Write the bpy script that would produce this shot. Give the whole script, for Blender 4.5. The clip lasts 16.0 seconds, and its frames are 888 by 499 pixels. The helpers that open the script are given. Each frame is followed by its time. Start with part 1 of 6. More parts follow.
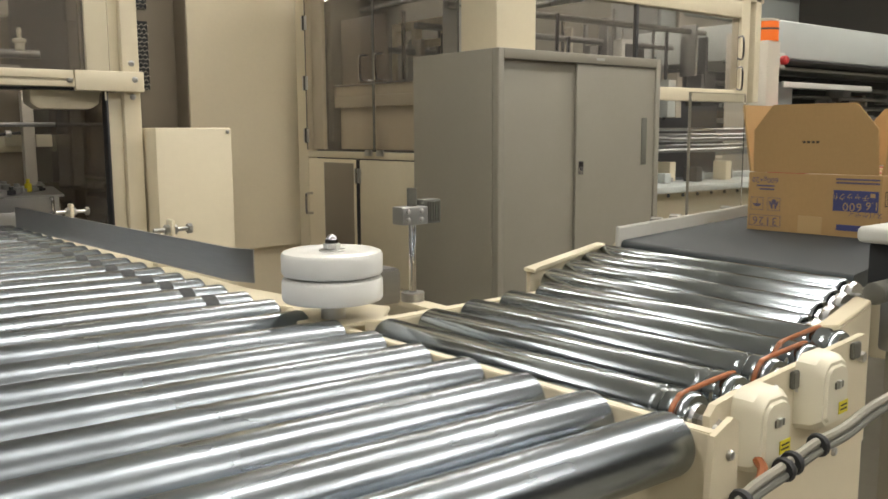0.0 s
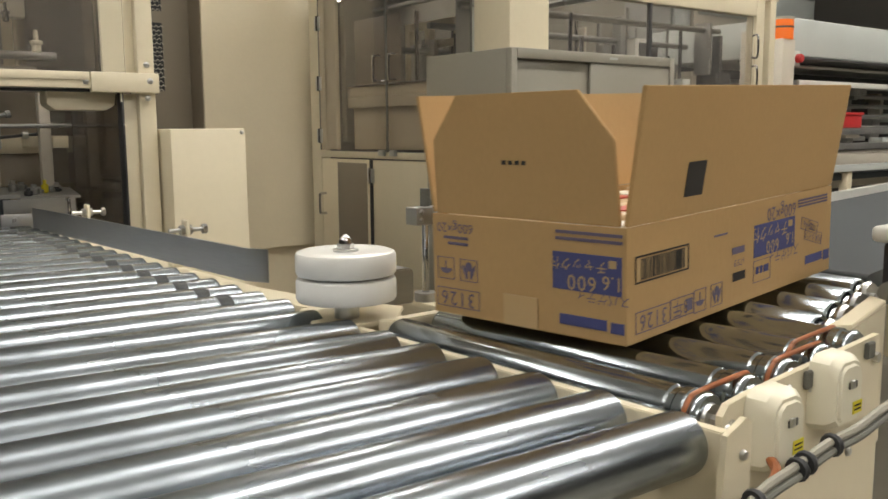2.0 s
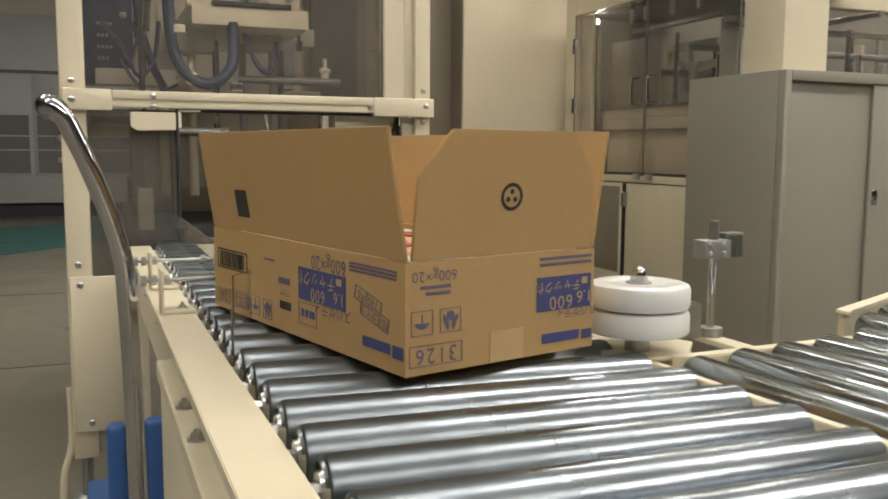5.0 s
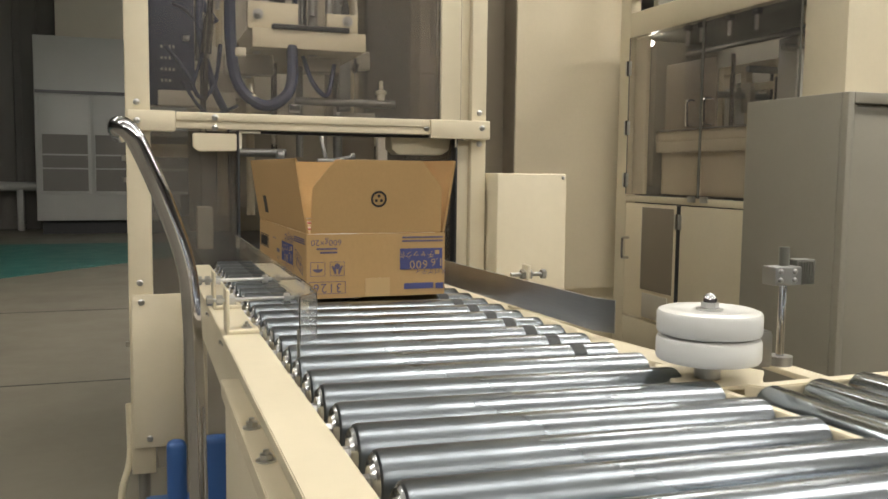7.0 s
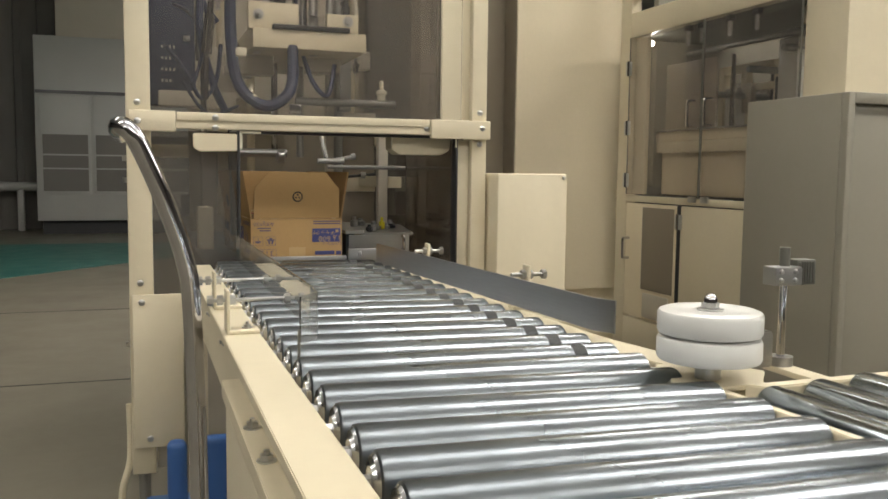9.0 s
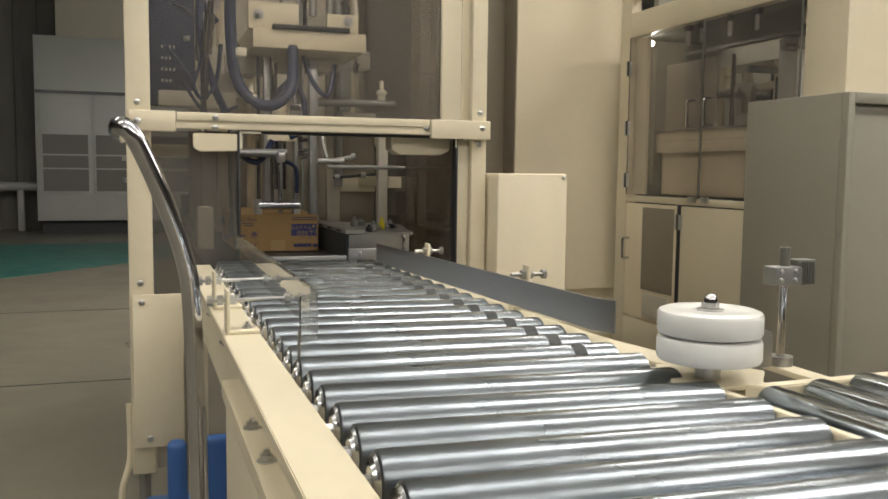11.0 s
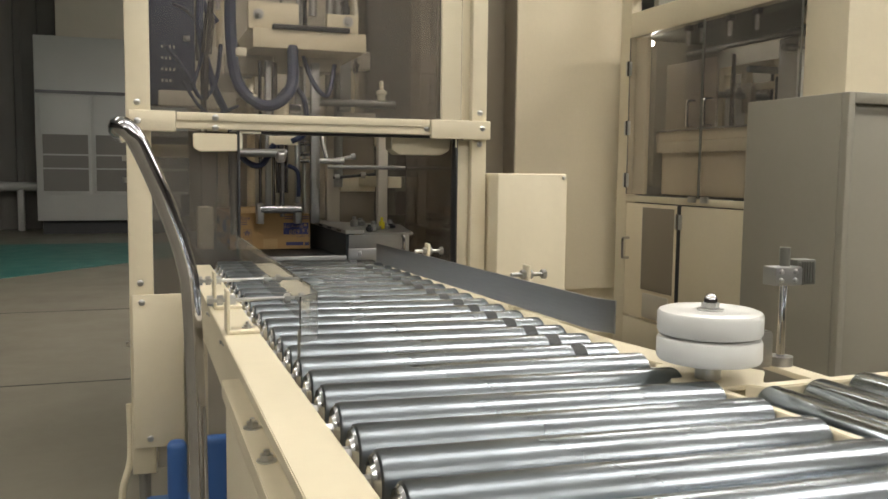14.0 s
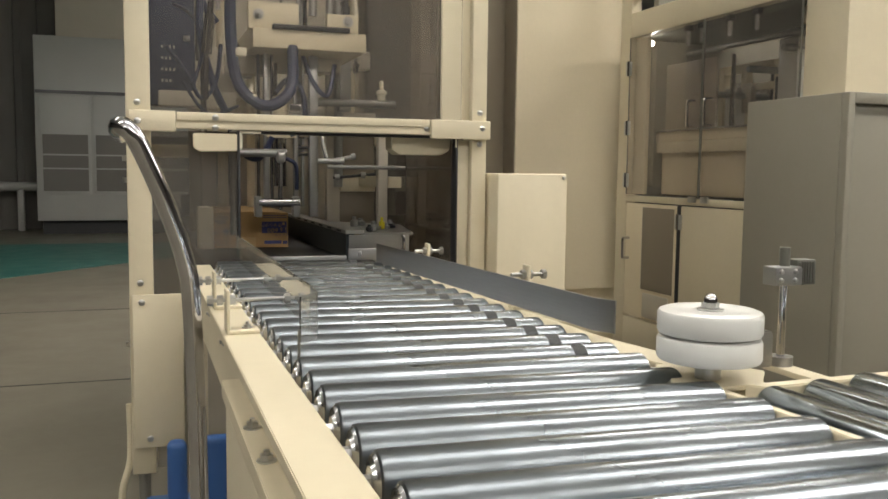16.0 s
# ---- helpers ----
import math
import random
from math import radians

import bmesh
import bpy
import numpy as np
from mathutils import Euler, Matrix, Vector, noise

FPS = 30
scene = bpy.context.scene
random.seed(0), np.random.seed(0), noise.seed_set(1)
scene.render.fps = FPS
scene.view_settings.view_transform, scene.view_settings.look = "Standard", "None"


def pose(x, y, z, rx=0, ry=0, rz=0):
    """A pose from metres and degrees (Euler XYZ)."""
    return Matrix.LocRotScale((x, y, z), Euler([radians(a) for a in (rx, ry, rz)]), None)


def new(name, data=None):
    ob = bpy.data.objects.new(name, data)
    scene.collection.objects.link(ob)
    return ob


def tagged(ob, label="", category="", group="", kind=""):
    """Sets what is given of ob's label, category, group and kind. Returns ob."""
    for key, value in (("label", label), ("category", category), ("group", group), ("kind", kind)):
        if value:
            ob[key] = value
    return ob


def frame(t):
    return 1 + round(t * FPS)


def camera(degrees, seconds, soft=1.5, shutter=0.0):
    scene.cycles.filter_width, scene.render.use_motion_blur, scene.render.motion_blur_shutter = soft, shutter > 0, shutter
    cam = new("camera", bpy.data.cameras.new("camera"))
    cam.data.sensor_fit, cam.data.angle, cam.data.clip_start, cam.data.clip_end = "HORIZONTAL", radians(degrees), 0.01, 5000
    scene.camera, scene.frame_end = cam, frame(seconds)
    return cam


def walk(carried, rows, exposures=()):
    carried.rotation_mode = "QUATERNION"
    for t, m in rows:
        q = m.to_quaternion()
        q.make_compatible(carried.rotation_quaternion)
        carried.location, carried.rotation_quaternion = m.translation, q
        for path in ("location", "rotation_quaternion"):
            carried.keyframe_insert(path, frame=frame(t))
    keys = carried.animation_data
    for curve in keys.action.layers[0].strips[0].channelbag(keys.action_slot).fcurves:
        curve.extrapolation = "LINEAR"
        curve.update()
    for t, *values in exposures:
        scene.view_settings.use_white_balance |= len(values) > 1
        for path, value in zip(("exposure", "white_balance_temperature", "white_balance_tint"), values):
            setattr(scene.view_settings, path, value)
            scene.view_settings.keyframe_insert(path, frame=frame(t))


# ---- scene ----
cam = camera(54.0, 16.0, soft=1.6, shutter=0.4)
HOLD = pose(-0.599, -0.328, 0.958, 90 - 5.11, -0.68, -19.18)
PATH = [
    (0.0, pose(-0.511, -0.362, 0.940, 90 - 7.64, 0.27, -38.49)),
    (1.4, pose(-0.511, -0.362, 0.940, 90 - 7.64, 0.27, -38.49)),
    (2.0, pose(-0.513, -0.365, 0.941, 90 - 7.66, 0.45, -37.63)),
    (2.5, pose(-0.518, -0.365, 0.942, 90 - 7.73, 0.48, -36.45)),
    (3.0, pose(-0.530, -0.365, 0.944, 90 - 7.72, 0.38, -34.10)),
    (3.5, pose(-0.541, -0.361, 0.947, 90 - 7.68, 0.36, -30.75)),
    (4.0, pose(-0.554, -0.356, 0.949, 90 - 7.38, 0.16, -27.52)),
    (4.5, pose(-0.568, -0.350, 0.953, 90 - 6.93, -0.08, -24.55)),
    (5.0, pose(-0.578, -0.340, 0.955, 90 - 6.43, -0.35, -22.25)),
    (5.2, pose(-0.582, -0.338, 0.956, 90 - 6.20, -0.42, -21.52)),
    (6.2, pose(-0.595, -0.330, 0.957, 90 - 5.30, -0.62, -19.60)),
    (7.3, HOLD),
    (16.0, HOLD),
]
walk(cam, PATH)

# ---- light ----
world = bpy.data.worlds.new("hall_air")
scene.world = world
world.use_nodes = True
world.node_tree.nodes["Background"].inputs[0].default_value = (0.75, 0.8, 0.85, 1)
world.node_tree.nodes["Background"].inputs[1].default_value = 0.02
scene.view_settings.exposure = 0.0
FLOOR = 0.12
CEIL = 4.3


# ---- materials ----
def mat(name, color, rough=0.5, metal=0.0, grain=0.0, grain_scale=60.0, stain=0.0, stain_scale=4.0, bump=0.0, bump_scale=200.0,
        rough_var=0.0, coat=0.0, stretch=(1, 1, 1), per_object=0.0):
    m = bpy.data.materials.new(name)
    m.use_nodes = True
    nt = m.node_tree
    b = nt.nodes["Principled BSDF"]
    b.inputs["Roughness"].default_value = rough
    b.inputs["Metallic"].default_value = metal
    b.inputs["Coat Weight"].default_value = coat
    b.inputs["Coat Roughness"].default_value = 0.2
    tc = nt.nodes.new("ShaderNodeTexCoord")
    mp = nt.nodes.new("ShaderNodeMapping")
    mp.inputs["Scale"].default_value = stretch
    nt.links.new(tc.outputs["Object"], mp.inputs["Vector"])

    def tex(scale, detail=4):
        n = nt.nodes.new("ShaderNodeTexNoise")
        n.inputs["Scale"].default_value = scale
        n.inputs["Detail"].default_value = detail
        nt.links.new(mp.outputs[0], n.inputs["Vector"])
        return n.outputs["Fac"]

    def math_node(op, a, bb, c=None):
        n = nt.nodes.new("ShaderNodeMath")
        n.operation = op
        for i, v in enumerate((a, bb, c)):
            if v is None:
                continue
            if isinstance(v, (int, float)):
                n.inputs[i].default_value = v
            else:
                nt.links.new(v, n.inputs[i])
        return n.outputs[0]

    level = None
    for amount, scale in ((grain, grain_scale), (stain, stain_scale)):
        if amount:
            f = math_node("MULTIPLY_ADD", tex(scale), 2 * amount, 1 - amount)
            level = f if level is None else math_node("MULTIPLY", level, f)
    if per_object:
        oi = nt.nodes.new("ShaderNodeObjectInfo")
        f = math_node("MULTIPLY_ADD", oi.outputs["Random"], 2 * per_object, 1 - per_object)
        level = f if level is None else math_node("MULTIPLY", level, f)
    if level is None:
        b.inputs["Base Color"].default_value = (*color, 1)
    else:
        mul = nt.nodes.new("ShaderNodeVectorMath")
        mul.operation = "SCALE"
        mul.inputs[0].default_value = color
        nt.links.new(level, mul.inputs["Scale"])
        nt.links.new(mul.outputs[0], b.inputs["Base Color"])
    if rough_var:
        nt.links.new(math_node("MULTIPLY_ADD", tex(stain_scale * 3), rough_var, max(0.02, rough - rough_var / 2)), b.inputs["Roughness"])
    if bump:
        bn = nt.nodes.new("ShaderNodeBump")
        bn.inputs["Strength"].default_value = bump
        bn.inputs["Distance"].default_value = 0.002
        nt.links.new(tex(bump_scale), bn.inputs["Height"])
        nt.links.new(bn.outputs[0], b.inputs["Normal"])
    return m


def glow(name, color, strength, base=(0.8, 0.8, 0.8)):
    m = bpy.data.materials.new(name)
    m.use_nodes = True
    b = m.node_tree.nodes["Principled BSDF"]
    b.inputs["Base Color"].default_value = (*base, 1)
    b.inputs["Emission Color"].default_value = (*color, 1)
    b.inputs["Emission Strength"].default_value = strength
    return m


def pane_mat(name, tint, gloss_rough=0.02, ior=1.5, haze=0.0):
    """A clear refracting sheet with a tint and a little surface haze."""
    m = bpy.data.materials.new(name)
    m.use_nodes = True
    nt = m.node_tree
    nt.nodes.remove(nt.nodes["Principled BSDF"])
    out = nt.nodes["Material Output"]
    gl = nt.nodes.new("ShaderNodeBsdfGlass")
    gl.inputs["Color"].default_value = (*tint, 1)
    gl.inputs["Roughness"].default_value = gloss_rough
    gl.inputs["IOR"].default_value = ior
    df = nt.nodes.new("ShaderNodeBsdfDiffuse")
    df.inputs[0].default_value = (0.6, 0.58, 0.54, 1)
    mx = nt.nodes.new("ShaderNodeMixShader")
    mx.inputs[0].default_value = haze
    nt.links.new(gl.outputs[0], mx.inputs[1])
    nt.links.new(df.outputs[0], mx.inputs[2])
    nt.links.new(mx.outputs[0], out.inputs[0])
    return m


CREAM = mat("cream_enamel", (0.69, 0.62, 0.46), 0.38, grain=0.03, stain=0.05, bump=0.05, bump_scale=500, rough_var=0.12)
CREAM_WALL = mat("cream_sheet_steel", (0.78, 0.69, 0.51), 0.42, grain=0.03, stain=0.06, stain_scale=2, rough_var=0.15)
CREAM_GREY = mat("grey_cream_enamel", (0.52, 0.48, 0.40), 0.45, stain=0.06)
GREY_CAB = mat("grey_green_enamel", (0.268, 0.252, 0.208), 0.42, grain=0.03, stain=0.05, bump=0.06, bump_scale=400, rough_var=0.1)
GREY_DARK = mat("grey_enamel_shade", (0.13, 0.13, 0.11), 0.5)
STEEL_A = mat("zinc_roller_steel", (0.335, 0.372, 0.410), 0.25, 1.0, grain=0.10, grain_scale=30, stain=0.16, stain_scale=5, bump=0.06, bump_scale=260,
              rough_var=0.16, stretch=(0.5, 3, 3), per_object=0.08)


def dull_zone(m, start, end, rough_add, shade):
    """Matt metal near the start of the local x axis, also darkened for dim reflections, with an uneven border."""
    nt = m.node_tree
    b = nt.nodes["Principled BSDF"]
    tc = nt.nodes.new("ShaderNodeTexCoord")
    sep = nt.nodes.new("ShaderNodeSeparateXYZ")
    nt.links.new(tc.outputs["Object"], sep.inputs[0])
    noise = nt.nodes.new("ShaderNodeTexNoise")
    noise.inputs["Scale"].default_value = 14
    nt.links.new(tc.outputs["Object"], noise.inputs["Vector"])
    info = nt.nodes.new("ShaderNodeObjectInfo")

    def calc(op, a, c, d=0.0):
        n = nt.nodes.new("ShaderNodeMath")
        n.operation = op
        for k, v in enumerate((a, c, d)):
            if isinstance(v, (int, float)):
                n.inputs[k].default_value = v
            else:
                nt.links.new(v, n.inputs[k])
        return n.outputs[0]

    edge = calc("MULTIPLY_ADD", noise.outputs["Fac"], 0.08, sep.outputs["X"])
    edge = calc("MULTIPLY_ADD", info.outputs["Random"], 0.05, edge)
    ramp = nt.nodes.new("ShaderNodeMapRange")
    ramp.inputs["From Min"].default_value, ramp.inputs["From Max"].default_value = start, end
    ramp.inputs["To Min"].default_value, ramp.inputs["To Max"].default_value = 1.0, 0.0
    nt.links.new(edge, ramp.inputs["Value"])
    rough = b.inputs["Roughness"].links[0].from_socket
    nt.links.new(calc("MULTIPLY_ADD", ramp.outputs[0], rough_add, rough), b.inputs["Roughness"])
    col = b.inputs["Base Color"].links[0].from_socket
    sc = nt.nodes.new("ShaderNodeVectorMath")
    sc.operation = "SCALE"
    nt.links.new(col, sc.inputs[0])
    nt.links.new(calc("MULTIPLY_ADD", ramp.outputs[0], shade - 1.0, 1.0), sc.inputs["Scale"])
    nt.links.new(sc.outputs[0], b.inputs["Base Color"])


# left ends: matt, and coloured darker for the dim hall they mirror
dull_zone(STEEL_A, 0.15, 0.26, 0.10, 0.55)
STEEL_B = mat("chromed_roller_steel", (0.38, 0.425, 0.46), 0.165, 1.0, grain=0.05, grain_scale=30, stain=0.16, stain_scale=6, rough_var=0.08,
              stretch=(3, 0.35, 3), per_object=0.06)
STEEL_CAP = mat("bright_cap_steel", (0.66, 0.67, 0.68), 0.25, 1.0, stain=0.1, stain_scale=40)
STEEL_PLATE = mat("brushed_stainless", (0.42, 0.42, 0.42), 0.34, 1.0, grain=0.08, grain_scale=80, stain=0.06, stretch=(0.3, 0.3, 4), rough_var=0.1)
CHROME = mat("chrome_tube", (0.55, 0.55, 0.58), 0.07, 1.0, stain=0.08)
BOLT = mat("bolt_steel", (0.55, 0.55, 0.54), 0.3, 1.0, stain=0.15, stain_scale=60)
DARK_METAL = mat("dark_machine_steel", (0.10, 0.10, 0.10), 0.45, 0.6, stain=0.2)
MID_METAL = mat("machine_aluminium", (0.38, 0.38, 0.37), 0.38, 0.8, stain=0.15)
RUBBER = mat("black_rubber", (0.025, 0.026, 0.028), 0.6, grain=0.1)
DRIVE_BAND = mat("grey_drive_band", (0.045, 0.048, 0.05), 0.6, stain=0.15, stain_scale=40)
HOSE = mat("dark_blue_hose", (0.02, 0.03, 0.075), 0.35)
BELT = mat("dark_green_belt", (0.026, 0.033, 0.037), 0.55, grain=0.12, grain_scale=300, stain=0.1, bump=0.1, bump_scale=600)
ORANGE = mat("orange_drive_belt", (0.30, 0.095, 0.03), 0.4, stain=0.15, stain_scale=40)
PLASTIC = mat("white_nylon", (0.80, 0.80, 0.77), 0.28, stain=0.05, stain_scale=20, grain=0.02, coat=0.2)
PLASTIC_CREAM = mat("cream_moulded_plastic", (0.72, 0.68, 0.54), 0.4, stain=0.04)
WHITE_RAIL = mat("white_guard_plastic", (0.62, 0.62, 0.57), 0.4, stain=0.06)
YELLOW = mat("yellow_sticker", (0.72, 0.62, 0.03), 0.5)
INK_BLACK = mat("black_ink", (0.028, 0.025, 0.022), 0.75, grain=0.1)
INK_BLUE = mat("blue_ink", (0.06, 0.068, 0.19), 0.8, grain=0.12, grain_scale=300)
INK_VIOLET = mat("violet_ink", (0.125, 0.105, 0.16), 0.8, grain=0.2, grain_scale=300)
CARD = mat("kraft_cardboard", (0.445, 0.285, 0.120), 0.78, grain=0.06, grain_scale=220, stain=0.05, stain_scale=5, bump=0.12, bump_scale=160, stretch=(1, 1, 0.6))
CARD_EDGE = mat("cardboard_edge", (0.36, 0.24, 0.11), 0.85, grain=0.2, grain_scale=400)
CARD_INK_CLEAR = mat("label_gap", (0.45, 0.31, 0.15), 0.8)
PACK = mat("pasta_pack_film", (0.62, 0.45, 0.26), 0.3, stain=0.3, stain_scale=30)
PACK_RED = mat("red_pack_print", (0.5, 0.06, 0.05), 0.35)
PACK_WHITE = mat("white_pack_film", (0.75, 0.74, 0.7), 0.3)
BLUE_CART = mat("blue_cart_plastic", (0.04, 0.12, 0.34), 0.45, stain=0.08)
FLOOR_M = mat("worn_floor_paint", (0.195, 0.178, 0.138), 0.38, grain=0.08, grain_scale=25, stain=0.22, stain_scale=1.3, rough_var=0.25)
TEAL = mat("teal_floor_paint", (0.035, 0.16, 0.14), 0.4, grain=0.08, grain_scale=30, stain=0.2, stain_scale=2, rough_var=0.2)
WALL_M = mat("dim_wall_panel", (0.16, 0.15, 0.135), 0.6, stain=0.15, stain_scale=1)
CEIL_M = mat("ceiling_panel", (0.70, 0.70, 0.68), 0.8, stain=0.1, stain_scale=1)
WHITE_CAB = mat("off_white_steel", (0.40, 0.40, 0.38), 0.4, stain=0.06)
WHITE_MACH = mat("pale_grey_machine", (0.46, 0.49, 0.47), 0.4, stain=0.05)
# plain taupe sheet; on the control cabinet, cream with its shade put in
BROWN_SIDE = mat("taupe_and_shaded_cream", (0.27, 0.23, 0.175), 0.5, stain=0.06)
LAMP_ORANGE = glow("orange_beacon_lens", (1.0, 0.24, 0.02), 0.32, (0.6, 0.10, 0.01))
TUBE = glow("fluorescent_tube", (0.95, 1.0, 0.98), 14.0)
# glow of the added bulb that imitates a lamp's reflection
SPOT = glow("door_glint_glow", (1.0, 0.98, 0.95), 70.0)
RED = mat("red_plastic", (0.5, 0.03, 0.03), 0.4)
ACRYLIC = pane_mat("smoky_acrylic", (0.86, 0.84, 0.82), 0.0, 1.45, haze=0.045)
ACRYLIC_GREY = pane_mat("scuffed_grey_acrylic", (0.66, 0.63, 0.60), 0.0, 1.45, haze=0.09)
ACRYLIC_CLEAR = pane_mat("clear_acrylic", (0.95, 0.95, 0.94), 0.0, 1.45, haze=0.03)


# ---- mesh helpers ----
def part(name, bm, material, parent=None, label="", smooth=True):
    bmesh.ops.recalc_face_normals(bm, faces=bm.faces)
    me = bpy.data.meshes.new(name)
    bm.to_mesh(me)
    bm.free()
    me.materials.append(material)
    if smooth:
        for p in me.polygons:
            p.use_smooth = True
        me.set_sharp_from_angle(angle=radians(35))
    ob = new(name, me)
    if parent is not None:
        ob.parent = parent
    return tagged(ob, label)


def shared(name, ob, parent, m, label=""):
    """Another object on the same mesh."""
    o = new(name, ob.data)
    o.parent = parent
    o.matrix_basis = m
    return tagged(o, label)


def thing(name, label, category, at=(0, 0, 0), rz=0.0, group="", kind=""):
    e = new(name)
    e.matrix_basis = pose(*at, 0, 0, rz)
    return tagged(e, label, category, group, kind)


def box(bm, a, b, bevel=0.0, seg=2):
    r = bmesh.ops.create_cube(bm, size=1.0)["verts"]
    for v in r:
        v.co = Vector([(a[i] + b[i]) / 2 + v.co[i] * (b[i] - a[i]) for i in range(3)])
    if bevel:
        es = list({e for v in r for e in v.link_edges})
        bmesh.ops.bevel(bm, geom=es, offset=bevel, segments=seg, affect="EDGES", profile=0.5)
    return bm


def cyl(bm, p0, p1, r, seg=20, r1=None):
    p0, p1 = Vector(p0), Vector(p1)
    d = p1 - p0
    m = Matrix.Translation((p0 + p1) / 2) @ d.to_track_quat("Z", "Y").to_matrix().to_4x4()
    bmesh.ops.create_cone(bm, cap_ends=True, segments=seg, radius1=r, radius2=r if r1 is None else r1, depth=d.length, matrix=m)
    return bm


def lathe(bm, profile, origin=(0, 0, 0), axis="Z", seg=28):
    """Turns (radius, height) pairs about an axis through origin."""
    o = Vector(origin)
    rings = []
    for r, h in profile:
        ring = []
        for i in range(seg):
            a = 2 * math.pi * i / seg
            c, s = r * math.cos(a), r * math.sin(a)
            co = {"Z": (c, s, h), "X": (h, c, s), "Y": (c, h, s)}[axis]
            ring.append(bm.verts.new(o + Vector(co)))
        rings.append(ring)
    for r0, r1 in zip(rings, rings[1:]):
        for i in range(seg):
            bm.faces.new((r0[i], r0[(i + 1) % seg], r1[(i + 1) % seg], r1[i]))
    for ring in (rings[0], rings[-1]):
        bm.faces.new(ring)
    return bm


def prism(bm, pts, axis, lo, hi, bevel=0.0):
    """Extrudes an outline of 2D points along an axis."""
    def co(p, h):
        return {"X": (h, p[0], p[1]), "Y": (p[0], h, p[1]), "Z": (p[0], p[1], h)}[axis]
    a = [bm.verts.new(co(p, lo)) for p in pts]
    b = [bm.verts.new(co(p, hi)) for p in pts]
    fs = [bm.faces.new(a), bm.faces.new(b)]
    n = len(pts)
    for i in range(n):
        fs.append(bm.faces.new((a[i], a[(i + 1) % n], b[(i + 1) % n], b[i])))
    if bevel:
        es = list({e for f in fs for e in f.edges})
        bmesh.ops.bevel(bm, geom=es, offset=bevel, segments=2, affect="EDGES")
    return bm


def pipe(bm, pts, r, seg=10, closed=False):
    """A round tube along a line of points, smoothed by Catmull-Rom."""
    pts = [Vector(p) for p in pts]
    line = []
    n = len(pts)
    for i in range(n if closed else n - 1):
        p0, p1, p2, p3 = (pts[(i + k) % n] if closed else pts[min(max(i + k, 0), n - 1)] for k in (-1, 0, 1, 2))
        for j in range(6):
            t = j / 6
            line.append(0.5 * (2 * p1 + (p2 - p0) * t + (2 * p0 - 5 * p1 + 4 * p2 - p3) * t * t + (3 * p1 - p0 - 3 * p2 + p3) * t ** 3))
    if not closed:
        line.append(pts[-1])
    rings = []
    up = None
    m = len(line)
    for i, c in enumerate(line):
        a, b = (line[i - 1], line[(i + 1) % m]) if closed else (line[max(i - 1, 0)], line[min(i + 1, m - 1)])
        t = (b - a).normalized()
        if up is None:
            up = t.orthogonal().normalized()
        up = (up - t * up.dot(t)).normalized()
        side = t.cross(up)
        rings.append([bm.verts.new(c + r * (math.cos(2 * math.pi * k / seg) * up + math.sin(2 * math.pi * k / seg) * side)) for k in range(seg)])
    pairs = list(zip(rings, rings[1:])) + ([(rings[-1], rings[0])] if closed else [])
    for r0, r1 in pairs:
        for k in range(seg):
            bm.faces.new((r0[k], r0[(k + 1) % seg], r1[(k + 1) % seg], r1[k]))
    if not closed:
        bm.faces.new(rings[0])
        bm.faces.new(rings[-1])
    return bm


def B():
    return bmesh.new()


def bolt_bm(r=0.006, h=0.005, flange=True):
    """A hex head on a washer, standing up z."""
    bm = B()
    if flange:
        cyl(bm, (0, 0, 0), (0, 0, 0.0015), r * 1.5, 16)
    cyl(bm, (0, 0, 0.001), (0, 0, h), r, 6)
    cyl(bm, (0, 0, h - 0.001), (0, 0, h + 0.004), r * 0.45, 10)
    return bm


def screw_bm(r=0.006):
    bm = B()
    lathe(bm, [(r, 0), (r, 0.001), (r * 0.75, 0.003), (r * 0.3, 0.0038)], seg=14)
    return bm


def lettering(text, size, material, parent, m, name="lettering", spacing=1.0):
    cu = bpy.data.curves.new(name, "FONT")
    cu.body, cu.size, cu.align_x, cu.align_y = text, size, "CENTER", "CENTER"
    cu.resolution_u = 2
    cu.space_character = spacing
    tmp = bpy.data.objects.new("tmp", cu)
    scene.collection.objects.link(tmp)
    me = bpy.data.meshes.new_from_object(tmp.evaluated_get(bpy.context.evaluated_depsgraph_get()))
    bpy.data.objects.remove(tmp)
    me.materials.clear()
    me.materials.append(material)
    o = new(name, me)
    o.parent = parent
    o.matrix_basis = m
    return o


